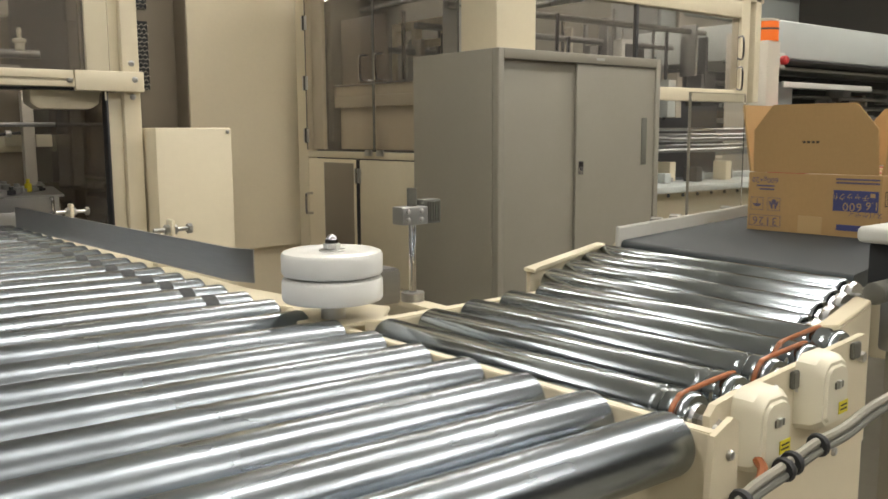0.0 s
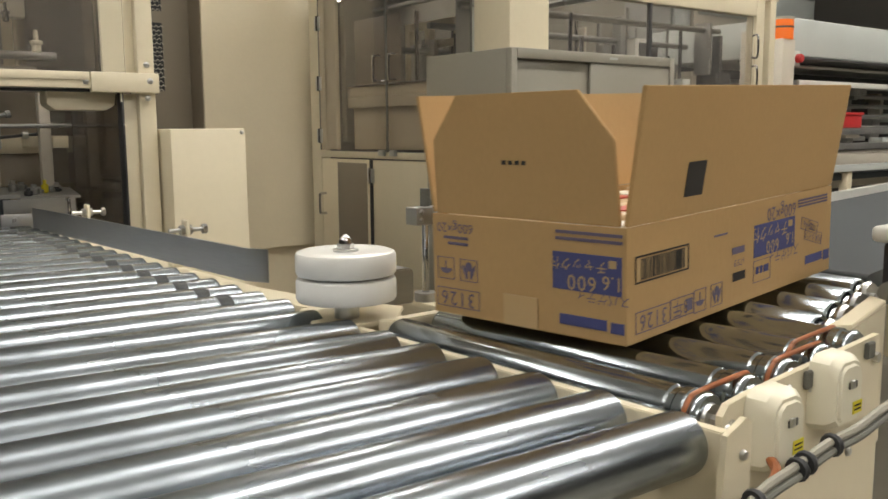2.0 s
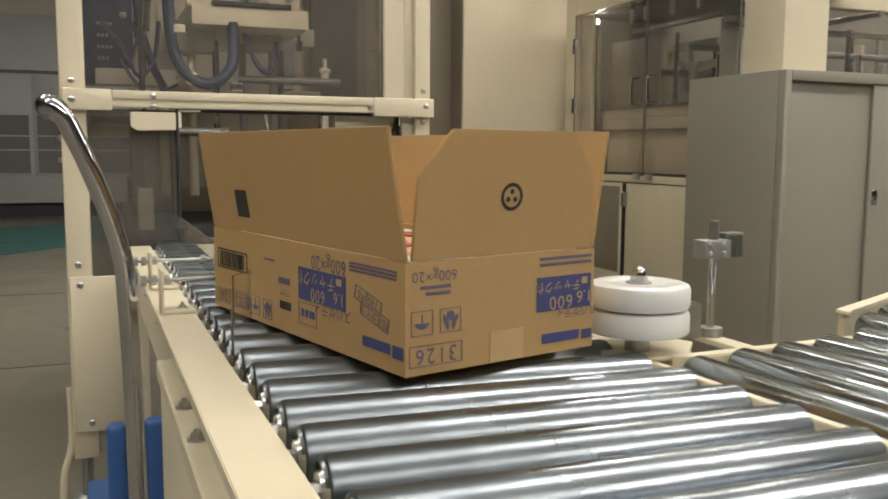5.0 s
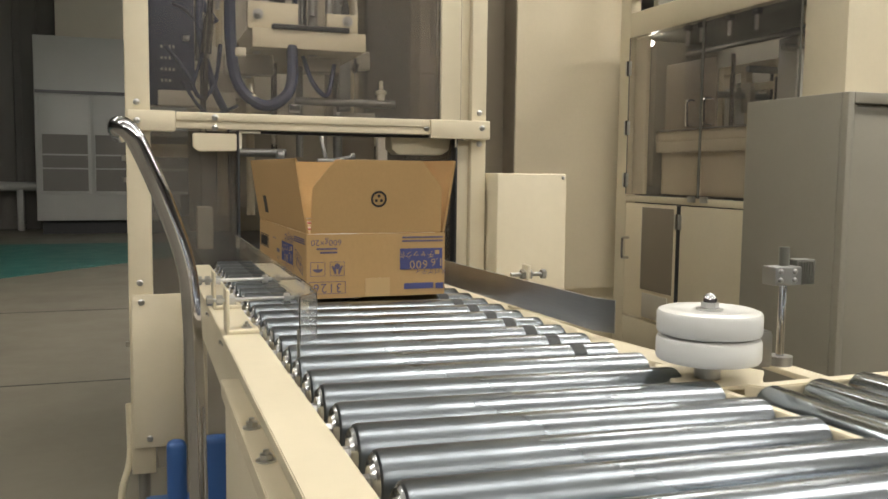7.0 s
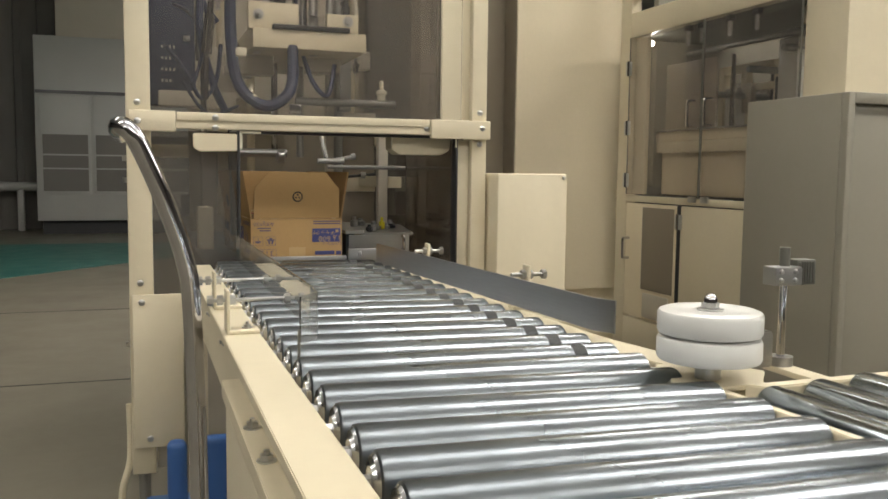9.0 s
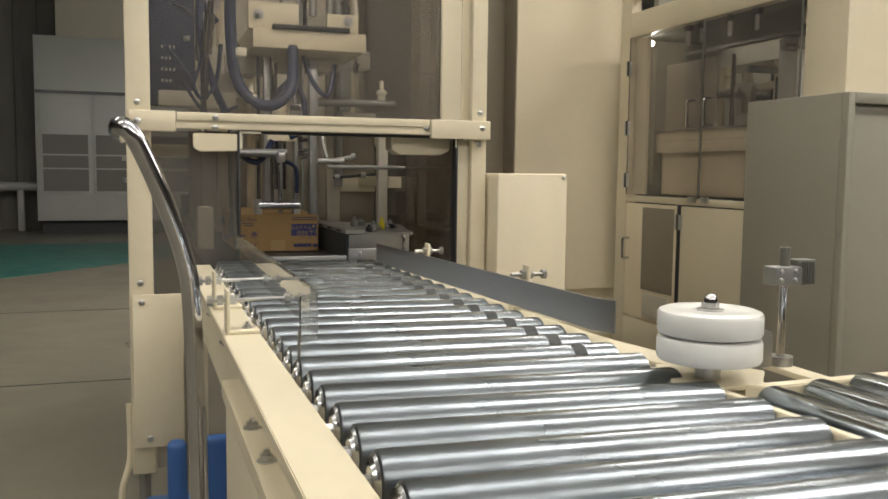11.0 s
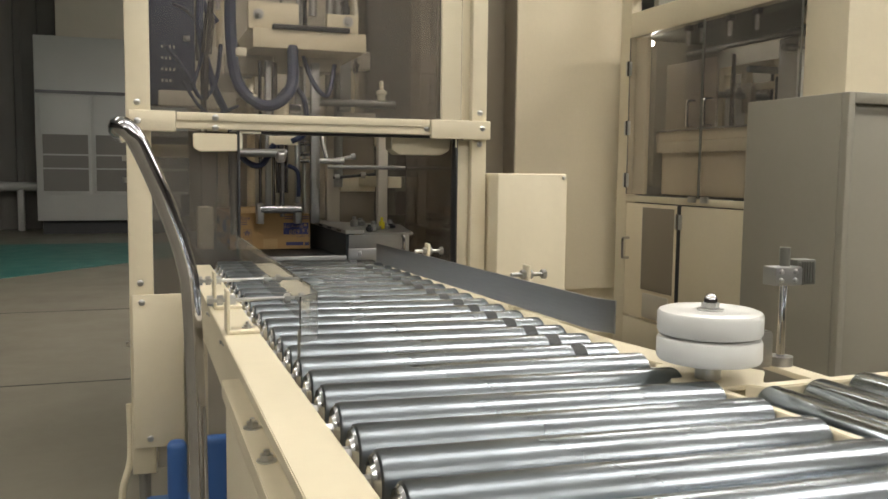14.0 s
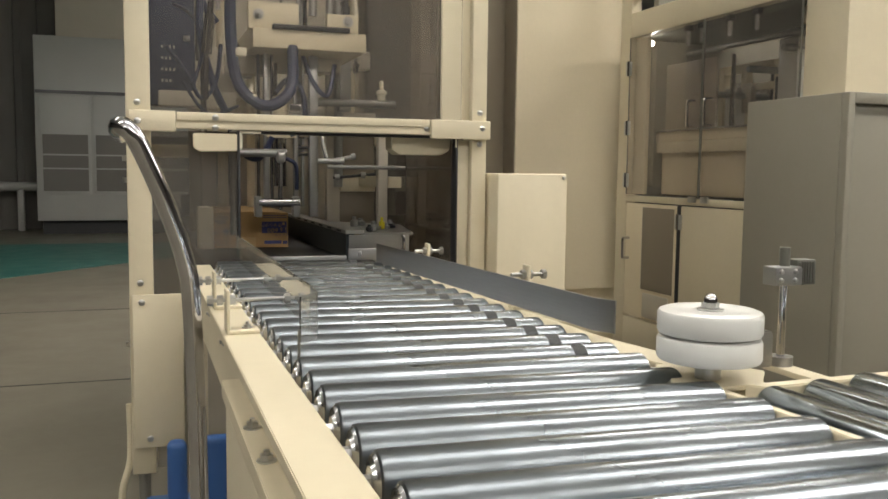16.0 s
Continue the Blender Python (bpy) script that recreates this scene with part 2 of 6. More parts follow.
# ---- the hall ----
def hall():
    floor = thing("floor", "worn grey-brown painted factory floor", "floor", kind="structure")
    bm = B()
    box(bm, (-9, -8, FLOOR - 0.2), (12, 16, FLOOR))
    part("floor_slab", bm, FLOOR_M, floor, smooth=False)
    bm = B()
    # a painted walkway crossing at a slant
    prism(bm, [(-7, 6.0), (-2.4, 6.0), (-0.2, 8.4), (-0.2, 10.0), (-7, 10.0)], "Z", FLOOR - 0.01, FLOOR + 0.004)
    part("painted_walkway", bm, TEAL, floor, "teal painted walkway", smooth=False)
    for i, (x0, y0, x1, y1) in enumerate(((-7, 5.15, 0.2, 5.155), (-1.9, -4, -1.895, 6), (-7, 3.3, 0.2, 3.305))):
        bm = B()
        box(bm, (x0, y0, FLOOR - 0.01), (x1 + 0.004, y1 + 0.004, FLOOR + 0.002))
        part("floor_joint", bm, DARK_METAL, floor, smooth=False)
    for name, a, b in (("wall_north", (-9, 15.8, FLOOR), (12, 16, CEIL)), ("wall_south", (-9, -8, FLOOR), (12, -7.8, CEIL)),
                       ("wall_west", (-9, -7.8, FLOOR), (-8.8, 15.8, CEIL)), ("wall_east", (11.8, -7.8, FLOOR), (12, 15.8, CEIL))):
        bm = B()
        box(bm, a, b)
        tagged(part(name, bm, WALL_M, smooth=False), "dim grey factory wall", "wall", kind="structure")
    bm = B()
    box(bm, (-9, -8, CEIL), (12, 16, CEIL + 0.2))
    tagged(part("ceiling", bm, CEIL_M, smooth=False), "pale grey factory ceiling", "ceiling", kind="structure")


def ceiling_light(x, y, rz, power):
    t = thing("ceiling_light", "long twin-tube fluorescent ceiling light", "lamp", (x, y, CEIL - 0.5), rz, "ceiling lights")
    bm = B()
    prism(bm, [(-0.14, 0.0), (-0.06, 0.07), (0.06, 0.07), (0.14, 0.0), (0.13, -0.005), (0.05, 0.055), (-0.05, 0.055), (-0.13, -0.005)], "X", -1.25, 1.25)
    part("reflector", bm, WHITE_CAB, t)
    for s in (-0.06, 0.06):
        bm = B()
        cyl(bm, (-1.2, s, 0.0), (1.2, s, 0.0), 0.016, 10)
        part("tube", bm, TUBE, t)
    for s in (-0.9, 0.9):
        bm = B()
        cyl(bm, (s, 0, 0.06), (s, 0, 0.5), 0.006, 8)
        part("hanger", bm, MID_METAL, t)
    li = bpy.data.lights.new("ceiling_light_glow", "AREA")
    li.shape, li.size, li.size_y, li.energy, li.color = "RECTANGLE", 2.4, 0.26, power * 0.88, (1.0, 0.935, 0.855)
    lo = new("ceiling_light_glow", li)
    lo.matrix_basis = pose(x, y, CEIL - 0.53, 0, 0, rz)
    li = bpy.data.lights.new("ceiling_light_spill", "AREA")
    li.shape, li.size, li.size_y, li.energy, li.color = "RECTANGLE", 2.4, 0.3, power * 1.05, (1.0, 0.935, 0.855)
    lo = new("ceiling_light_spill", li)
    lo.matrix_basis = pose(x, y, CEIL - 0.40, 180, 0, rz)


# ---- conveyor with the turning corner ----
PITCH = 0.075
ROLL_R = 0.0240
AXIS_Z = 0.726


def roller_mesh(length, r=ROLL_R, seg=28, band=None):
    """A roller along x from 0 to length with rounded shoulders."""
    bm = B()
    lathe(bm, [(r * 0.55, 0.0), (r * 0.86, 0.0), (r * 0.97, 0.0015), (r, 0.005), (r, length - 0.005), (r * 0.97, length - 0.0015), (r * 0.86, length), (r * 0.55, length)], axis="X", seg=seg)
    return bm


def add_roller(parent, x0, x1, y, band=None, drop=0.003):
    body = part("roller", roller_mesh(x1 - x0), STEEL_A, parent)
    body.matrix_basis = pose(x0, y, AXIS_Z, 0, math.degrees(math.asin(drop / (x1 - x0))), 0) @ pose(0, 0, 0, random.uniform(0, 90))
    for s, e in ((0.0, -0.004), (x1 - x0, x1 - x0 + 0.004)):
        bm = B()
        lathe(bm, [(0.005, e), (ROLL_R * 0.5, e), (ROLL_R * 0.62, s), (ROLL_R * 0.80, s), (ROLL_R * 0.80, e * 0.6 + s * 0.4), (ROLL_R * 0.9, s)], axis="X", seg=20)
        part("end_cap", bm, STEEL_CAP, body)
    bm = B()
    cyl(bm, (-0.016, 0, 0), (x1 - x0 + 0.016, 0, 0), 0.006, 6)
    part("shaft", bm, BOLT, body)
    if band:
        bm = B()
        lathe(bm, [(ROLL_R - 0.001, band[0]), (ROLL_R + 0.0004, band[0] + 0.001), (ROLL_R + 0.0004, band[1] - 0.001), (ROLL_R - 0.001, band[1])], axis="X", seg=24)
        part("drive_band", bm, DRIVE_BAND, body, "black drive band round the roller")
    return body


X_L = -0.437


def far_right(y):
    """Right ends of the rollers, which grow shorter towards the machine."""
    return -0.009 - 0.052 * y if y < 0.52 else -0.0365 - 0.031 * (y - 0.52)


def corner_conveyor():
    t = thing("roller_conveyor", "cream steel conveyor with zinc-plated steel rollers", "conveyor")
    for y in [0.0097 + 0.0695 * k for k in range(8)] + [0.560 + 0.0664 * k for k in range(18)]:
        xr = far_right(y)
        add_roller(t, X_L, xr, y, (xr - X_L - 0.062, xr - X_L - 0.043) if y > 0.6 else None, 0.008 if y < 0.52 else 0.004)
    # the side channel: top flange, web, lower ledge
    bm = B()
    prism(bm, [(-0.497, 0.735), (-0.447, 0.735), (-0.447, 0.729), (-0.472, 0.729), (-0.472, 0.600), (-0.478, 0.600), (-0.478, 0.729), (-0.492, 0.729), (-0.492, 0.722), (-0.497, 0.722)], "Y", -0.42, 1.76, 0.0012)
    part("side_rail", bm, CREAM, t)
    bm = B()
    prism(bm, [(-0.448, 0.728), (-0.444, 0.728), (-0.444, 0.66), (-0.448, 0.66)], "Y", -0.42, 1.76)
    part("inner_web", bm, CREAM, t)
    bm = B()
    prism(bm, [(-0.5025, 0.682), (-0.4785, 0.682), (-0.4785, 0.676), (-0.4975, 0.676), (-0.4975, 0.660), (-0.5025, 0.660)], "Y", -0.42, 0.83, 0.0012)
    part("lower_rail", bm, CREAM, t)
    bm = B()
    box(bm, (-0.5015, -0.42, 0.30), (-0.4965, 0.78, 0.6565), 0.001)
    part("lower_panel", bm, CREAM, t)
    # near right-hand channel between the two conveyors
    bm = B()
    prism(bm, [(0.003, 0.732), (0.014, 0.732), (0.014, 0.58), (0.011, 0.58), (0.011, 0.728), (0.006, 0.728), (0.006, 0.58), (0.003, 0.58)], "Y", -0.020, 0.432, 0.001)
    for v in bm.verts:
        v.co.x -= 0.009 + 0.052 * v.co.y
    part("divider_rail", bm, CREAM, t)
    bm = B()
    prism(bm, [(-0.008, 0.732), (-0.014, 0.67), (-0.014, 0.52), (0.021, 0.52), (0.021, 0.737), (0.014, 0.741)], "Y", -0.0265, -0.0215)
    part("end_plate", bm, CREAM, t)
    # far right-hand channel, angled with the narrowing bed
    bm = B()
    pts = [(far_right(y) + d, y) for y, d in ((0.46, 0.045), (0.62, 0.004), (1.72, 0.004), (1.72, 0.04), (0.72, 0.045), (0.46, 0.085))]
    prism(bm, pts, "Z", 0.60, 0.733, 0.0015)
    part("narrow_rail", bm, CREAM, t)
    bm = B()
    prism(bm, [(-0.06, 0.455), (0.04, 0.435), (0.065, 0.47), (0.0, 0.585), (-0.045, 0.53)], "Z", 0.722, 0.729, 0.001)
    part("corner_plate", bm, CREAM, t)
    for y in (-0.3, 0.75, 1.72):
        for x in (-0.495, -0.09):
            bm = B()
            box(bm, (x, y - 0.025, FLOOR), (x + 0.035, y + 0.025, 0.62), 0.003)
            part("leg", bm, CREAM, t)
    b = part("rail_bolt", bolt_bm(0.0065, 0.007), BOLT, t)
    b.matrix_basis = pose(-0.490, 0.600, 0.682)
    for y in (0.488, 0.20, 0.0):
        shared("rail_bolt", b, t, pose(-0.490, y, 0.682))
    for y in (1.02, 1.3):
        shared("rail_bolt", b, t, pose(-0.478, y, 0.695, 0, -90, 0))
    for y, z in ((-0.02, 0.60), (-0.13, 0.64)):
        shared("rail_bolt", b, t, pose(0.026, y + 0.03, z, 0, 90, 0))
    s = part("rail_screw", screw_bm(0.004), BOLT, t)
    s.matrix_basis = pose(0.010, -0.0268, 0.715, 90, 0, 0)
    shared("rail_screw", s, t, pose(0.011, -0.0268, 0.655, 90, 0, 0))


def guide_plates():
    """Steel side guide past the guide wheel, and the thin left-hand guide."""
    g = thing("side_guide", "grey stainless steel side guide plate on brackets", "guide plate")
    bm = B()
    pts = [(0.004, 0.695), (-0.012, 0.730), (-0.074, 1.66), (-0.070, 1.66), (-0.008, 0.732), (0.007, 0.698)]
    prism(bm, pts, "Z", 0.742, 0.787)
    part("plate", bm, STEEL_PLATE, g)
    for y in (0.98, 1.42):
        x = -0.008 - 0.0663 * (y - 0.727)
        bm = B()
        box(bm, (x + 0.025, y - 0.012, 0.735), (x + 0.031, y + 0.012, 0.806), 0.002)
        box(bm, (x + 0.0, y - 0.012, 0.7335), (x + 0.031, y + 0.012, 0.7385), 0.001)
        part("bracket", bm, CREAM, g)
        bm = B()
        cyl(bm, (x, y, 0.790), (x + 0.062, y, 0.790), 0.0035, 10)
        cyl(bm, (x + 0.018, y, 0.790), (x + 0.025, y, 0.790), 0.008, 6)
        cyl(bm, (x + 0.031, y, 0.790), (x + 0.037, y, 0.790), 0.008, 6)
        cyl(bm, (x + 0.055, y, 0.790), (x + 0.062, y, 0.790), 0.008, 6)
        part("adjuster_bolt", bm, BOLT, g)
    g = thing("side_guide", "clear acrylic side guide on threaded rods and brackets", "guide plate")
    bm = B()
    pts = [(-0.428, 0.665), (-0.402, 0.705), (-0.398, 0.76), (-0.398, 1.66), (-0.3955, 1.66), (-0.3955, 0.758), (-0.3995, 0.703), (-0.4265, 0.663)]
    prism(bm, pts, "Z", 0.756, 0.812)
    o = part("plate", bm, ACRYLIC_CLEAR, g, "clear acrylic guide plate", smooth=False)
    o.visible_shadow = False
    bm = B()
    box(bm, (-0.4305, 0.660, 0.735), (-0.4275, 0.664, 0.775), 0.0005)
    part("end_strip", bm, GREY_DARK, g)
    for y in (0.88, 1.10):
        bm = B()
        box(bm, (-0.492, y - 0.02, 0.7355), (-0.448, y + 0.02, 0.7405), 0.001)
        box(bm, (-0.492, y - 0.020, 0.7355), (-0.4875, y + 0.020, 0.795), 0.0015)
        part("bracket", bm, CREAM, g)
        bm = B()
        cyl(bm, (-0.515, y, 0.780), (-0.398, y, 0.780), 0.0028, 10)
        for x in (-0.512, -0.499, -0.483, -0.408):
            cyl(bm, (x - 0.004, y, 0.780), (x + 0.004, y, 0.780), 0.007, 6)
        part("threaded_rod", bm, BOLT, g)
        b = part("bracket_bolt", bolt_bm(0.005, 0.005), BOLT, g)
        b.matrix_basis = pose(-0.463, y, 0.7405)


def guide_wheel():
    t = thing("guide_wheel", "white nylon double guide wheel with steel axle nut", "guide wheel", (-0.010, 0.470, -0.004))
    for z in (0.7585, 0.7875):
        bm = B()
        lathe(bm, [(0.012, z), (0.050, z), (0.0548, z + 0.0013), (0.0565, z + 0.0045), (0.0565, z + 0.0225), (0.0548, z + 0.0260), (0.050, z + 0.0278), (0.035, z + 0.0278), (0.031, z + 0.0265), (0.012, z + 0.0265)], seg=48)
        part("disc", bm, PLASTIC, t)
    bm = B()
    lathe(bm, [(0.0145, 0.8138), (0.0145, 0.8163), (0.011, 0.8168)], seg=24)
    part("washer", bm, BOLT, t)
    bm = B()
    cyl(bm, (0, 0, 0.8163), (0, 0, 0.8225), 0.0095, 6)
    part("nut", bm, BOLT, t)
    bm = B()
    lathe(bm, [(0.0075, 0.8225), (0.0075, 0.826), (0.006, 0.8295), (0.0035, 0.832), (0.001, 0.833)], seg=16)
    part("axle_end", bm, CHROME, t)
    bm = B()
    cyl(bm, (0, 0, 0.728), (0, 0, 0.757), 0.014, 20)
    part("axle", bm, BOLT, t)
    b = thing("wheel_bracket", "folded stainless bracket beneath the guide wheel", "bracket")
    bm = B()
    prism(bm, [(0.035, 0.727), (0.120, 0.727), (0.120, 0.768), (0.116, 0.772), (0.035, 0.772)], "Y", 0.520, 0.570, 0.002)
    part("channel", bm, STEEL_PLATE, b)
    bm = B()
    prism(bm, [(-0.070, 0.425), (0.03, 0.430), (0.075, 0.48), (0.05, 0.545), (-0.03, 0.545)], "Z", 0.7295, 0.7345, 0.001)
    part("base_plate", bm, CREAM, b)


def sensor_post():
    t = thing("sensor_post", "steel rod with a clamped photo sensor", "sensor", (0.186, 0.585, 0.0))
    bm = B()
    cyl(bm, (0, 0, 0.716), (0, 0, 0.862), 0.0052, 14)
    part("rod", bm, CHROME, t)
    bm = B()
    cyl(bm, (0, 0, 0.835), (0, 0, 0.866), 0.0068, 14)
    part("rod_tip", bm, GREY_DARK, t)
    bm = B()
    box(bm, (-0.026, -0.016, 0.818), (0.016, 0.010, 0.842), 0.002)
    part("clamp", bm, MID_METAL, t)
    for x in (-0.018, 0.004):
        for z in (0.825, 0.836):
            s = part("clamp_screw", screw_bm(0.0035), BOLT, t)
            s.matrix_basis = pose(x, -0.016, z, 90, 0, 0)
    bm = B()
    box(bm, (0.014, -0.008, 0.817), (0.044, 0.012, 0.850), 0.002)
    body = part("sensor_body", bm, GREY_DARK, t)
    for i in range(6):
        bm = B()
        box(bm, (0.0165 + 0.0042 * i, -0.0105, 0.820), (0.0185 + 0.0042 * i, -0.0078, 0.847))
        part("rib", bm, GREY_DARK, body)
    bm = B()
    cyl(bm, (0, 0, 0.712), (0, 0, 0.724), 0.016, 20)
    part("foot", bm, MID_METAL, t)
    bm = B()
    box(bm, (-0.014, -0.176, 0.704), (0.014, 0.016, 0.7118), 0.001)
    part("arm", bm, CREAM, t, "cream flat bar bolted to the conveyor rail")


# ---- incoming line ----
def roller_y(parent, p0, p1, r=0.022, pulley=True):
    """A thin roller from a near end to a far end."""
    p0, p1 = Vector(p0), Vector(p1)
    d = (p1 - p0)
    ln = d.length
    m = Matrix.Translation(p0) @ d.to_track_quat("X", "Z").to_matrix().to_4x4()
    bm = B()
    prof = [(r * 0.6, 0), (r * 0.9, 0.0), (r, 0.003)]
    if pulley:
        prof += [(r, 0.006), (r * 0.92, 0.008), (r * 0.92, 0.013), (r, 0.015), (r, 0.022), (r * 0.92, 0.024), (r * 0.92, 0.029), (r, 0.031)]
    prof += [(r, ln - 0.004), (r * 0.92, ln), (r * 0.6, ln)]
    lathe(bm, prof, axis="X", seg=24)
    body = part("roller", bm, STEEL_B, parent)
    body.matrix_basis = m
    bm = B()
    cyl(bm, (-0.02, 0, 0), (ln + 0.015, 0, 0), 0.005, 6)
    part("shaft", bm, BOLT, body)
    bm = B()
    lathe(bm, [(r * 0.35, -0.003), (r * 0.60, -0.003), (r * 0.66, 0.001)], axis="X", seg=18)
    part("end_cap", bm, STEEL_CAP, body)
    return body


S1 = radians(2.5)


def s1(u, v, z=0.0):
    """Place on the first incoming section: u along it, v across."""
    return (0.010 + u * math.cos(S1) - v * math.sin(S1), 0.006 + u * math.sin(S1) + v * math.cos(S1), z)


S2 = radians(11.0)


def s2(u, v, z=0.0):
    return (0.580 + u * math.cos(S2) - v * math.sin(S2), 0.370 + u * math.sin(S2) + v * math.cos(S2), z)


def poly_at(fn, bm, outline, z0, z1, bevel=0.0):
    prism(bm, [fn(u, v)[:2] for u, v in outline], "Z", z0, z1, bevel)
    return bm


def incoming_section():
    t = thing("driven_conveyor", "cream conveyor with belt-driven bright steel rollers", "conveyor")
    def near_end(i):
        return Vector((0.033 + 0.0583 * i, 0.017 + 0.0018 * i, 0.724 + 0.003 * i))

    def far_end(i):
        return Vector((0.006 + 0.0602 * i, 0.388 + 0.0012 * i, 0.724 + 0.003 * i))

    for i in range(5):
        roller_y(t, near_end(i), far_end(i), 0.021)
    # orange belts looping over pairs of pulleys
    for i, back in ((0, 0.0105), (2, 0.0105), (3, 0.0265)):
        ends = [near_end(j) + (far_end(j) - near_end(j)).normalized() * back for j in (i, i + 1)]
        along = (ends[1] - ends[0]).normalized()
        pts = []
        for c, a0, a1 in ((ends[0], 90, 270), (ends[1], -90, 90)):
            for k in range(7):
                a = radians(a0 + (a1 - a0) * k / 6)
                pts.append(c + along * (0.0195 * math.cos(a)) + Vector((0, 0, 0.0195 * math.sin(a))))
        bm = B()
        pipe(bm, pts, 0.0022, 8, closed=True)
        part("drive_belt", bm, ORANGE, t, "orange urethane drive belt")
    # near side plate with rounded corner
    bm = B()
    out = [(0.012, 0.50), (0.272, 0.50), (0.272, 0.752), (0.266, 0.7555), (0.045, 0.7435), (0.020, 0.7405), (0.012, 0.733)]
    a = [bm.verts.new(s1(u, -0.008, z)) for u, z in out]
    b = [bm.verts.new(s1(u, -0.002, z)) for u, z in out]
    bm.faces.new(a), bm.faces.new(b)
    for i in range(len(out)):
        j = (i + 1) % len(out)
        bm.faces.new((a[i], a[j], b[j], b[i]))
    part("side_plate", bm, CREAM, t)
    bm = B()
    poly_at(s1, bm, [(0.012, 0.388), (0.262, 0.383), (0.262, 0.400), (0.0, 0.405)], 0.62, 0.741, 0.0015)
    part("far_rail", bm, CREAM, t)
    for u in (0.0, 0.06, 0.12, 0.18):
        b = part("axle_bolt", bolt_bm(0.004, 0.004), BOLT, t)
        b.matrix_basis = Matrix.Translation(s1(u + 0.04, 0.384, 0.728)) @ pose(0, 0, 0, 90, 0, 8)
    bm = B()
    poly_at(s1, bm, [(0.128, -0.0125), (0.142, -0.0125), (0.142, -0.008), (0.128, -0.008)], 0.731, 0.746, 0.001)
    part("square_plug", bm, GREY_DARK, t)
    bm = B()
    poly_at(s1, bm, [(0.236, -0.0125), (0.250, -0.0125), (0.250, -0.008), (0.236, -0.008)], 0.737, 0.752, 0.001)
    part("square_plug", bm, GREY_DARK, t)
    for u, z in ((0.105, 0.735), (0.018, 0.722), (0.018, 0.690), (0.214, 0.657)):
        s = part("plate_screw", screw_bm(0.0045), BOLT, t)
        s.matrix_basis = Matrix.Translation(s1(u, -0.008, z)) @ pose(0, 0, 0, 90, 0, 8)
    for u, v in ((0.02, 0.02), (0.235, 0.02), (0.02, 0.35), (0.235, 0.35)):
        bm = B()
        poly_at(s1, bm, [(u, v), (u + 0.03, v), (u + 0.03, v + 0.03), (u, v + 0.03)], FLOOR, 0.66, 0.002)
        part("leg", bm, CREAM, t)
    bm = B()
    poly_at(s1, bm, [(0.01, 0.0), (0.27, 0.0), (0.27, 0.38), (0.01, 0.38)], 0.58, 0.60)
    part("under_tray", bm, GREY_DARK, t)


def motor_cover(u):
    m = Matrix.Translation(s1(u, -0.008, 0.100 + 0.11 * (u - 0.040))) @ pose(0, 0, 0, 0, 0, 2.5) @ Matrix.Scale(0.87, 4)
    t = new("motor_cover")
    t.matrix_basis = m
    tagged(t, "cream plastic motor cover with yellow warning sticker", "motor cover", "motor covers")
    bm = B()
    # moulded shell: tapered front, rounded top
    rings = []
    for d, w0, w1, zt, zb in ((0.0, 0.0, 0.062, 0.744, 0.672), (0.018, 0.002, 0.060, 0.743, 0.674), (0.028, 0.008, 0.054, 0.736, 0.680)):
        ring = []
        for x, z in ((w0, zb + 0.006), (w0 + 0.006, zb), (w1 - 0.006, zb), (w1, zb + 0.006), (w1, zt - 0.014), (w1 - 0.006, zt - 0.004), (w1 - 0.016, zt), (w0 + 0.012, zt), (w0 + 0.003, zt - 0.006), (w0, zt - 0.016)):
            ring.append(bm.verts.new((x, -d, z)))
        rings.append(ring)
    for r0, r1 in zip(rings, rings[1:]):
        for i in range(len(r0)):
            bm.faces.new((r0[i], r0[(i + 1) % len(r0)], r1[(i + 1) % len(r0)], r1[i]))
    bm.faces.new(rings[0]), bm.faces.new(rings[-1])
    bmesh.ops.bevel(bm, geom=list({e for v in rings[-1] for e in v.link_edges if e.other_vert(v) in rings[-1]}), offset=0.003, segments=2, affect="EDGES")
    part("shell", bm, PLASTIC_CREAM, t)
    bm = B()
    box(bm, (0.024, -0.0295, 0.712), (0.040, -0.0275, 0.719), 0.001)
    part("latch_slot", bm, GREY_DARK, t)
    bm = B()
    box(bm, (0.025, -0.032, 0.713), (0.031, -0.0285, 0.721), 0.001)
    part("latch", bm, BOLT, t)
    bm = B()
    box(bm, (0.034, -0.0288, 0.686), (0.052, -0.0282, 0.698))
    st = part("sticker", bm, YELLOW, t, "yellow warning sticker")
    for z in (0.6935, 0.6895):
        bm = B()
        box(bm, (0.036, -0.0293, z), (0.049, -0.0290, z + 0.0015))
        part("print_bar", bm, INK_BLACK, st)


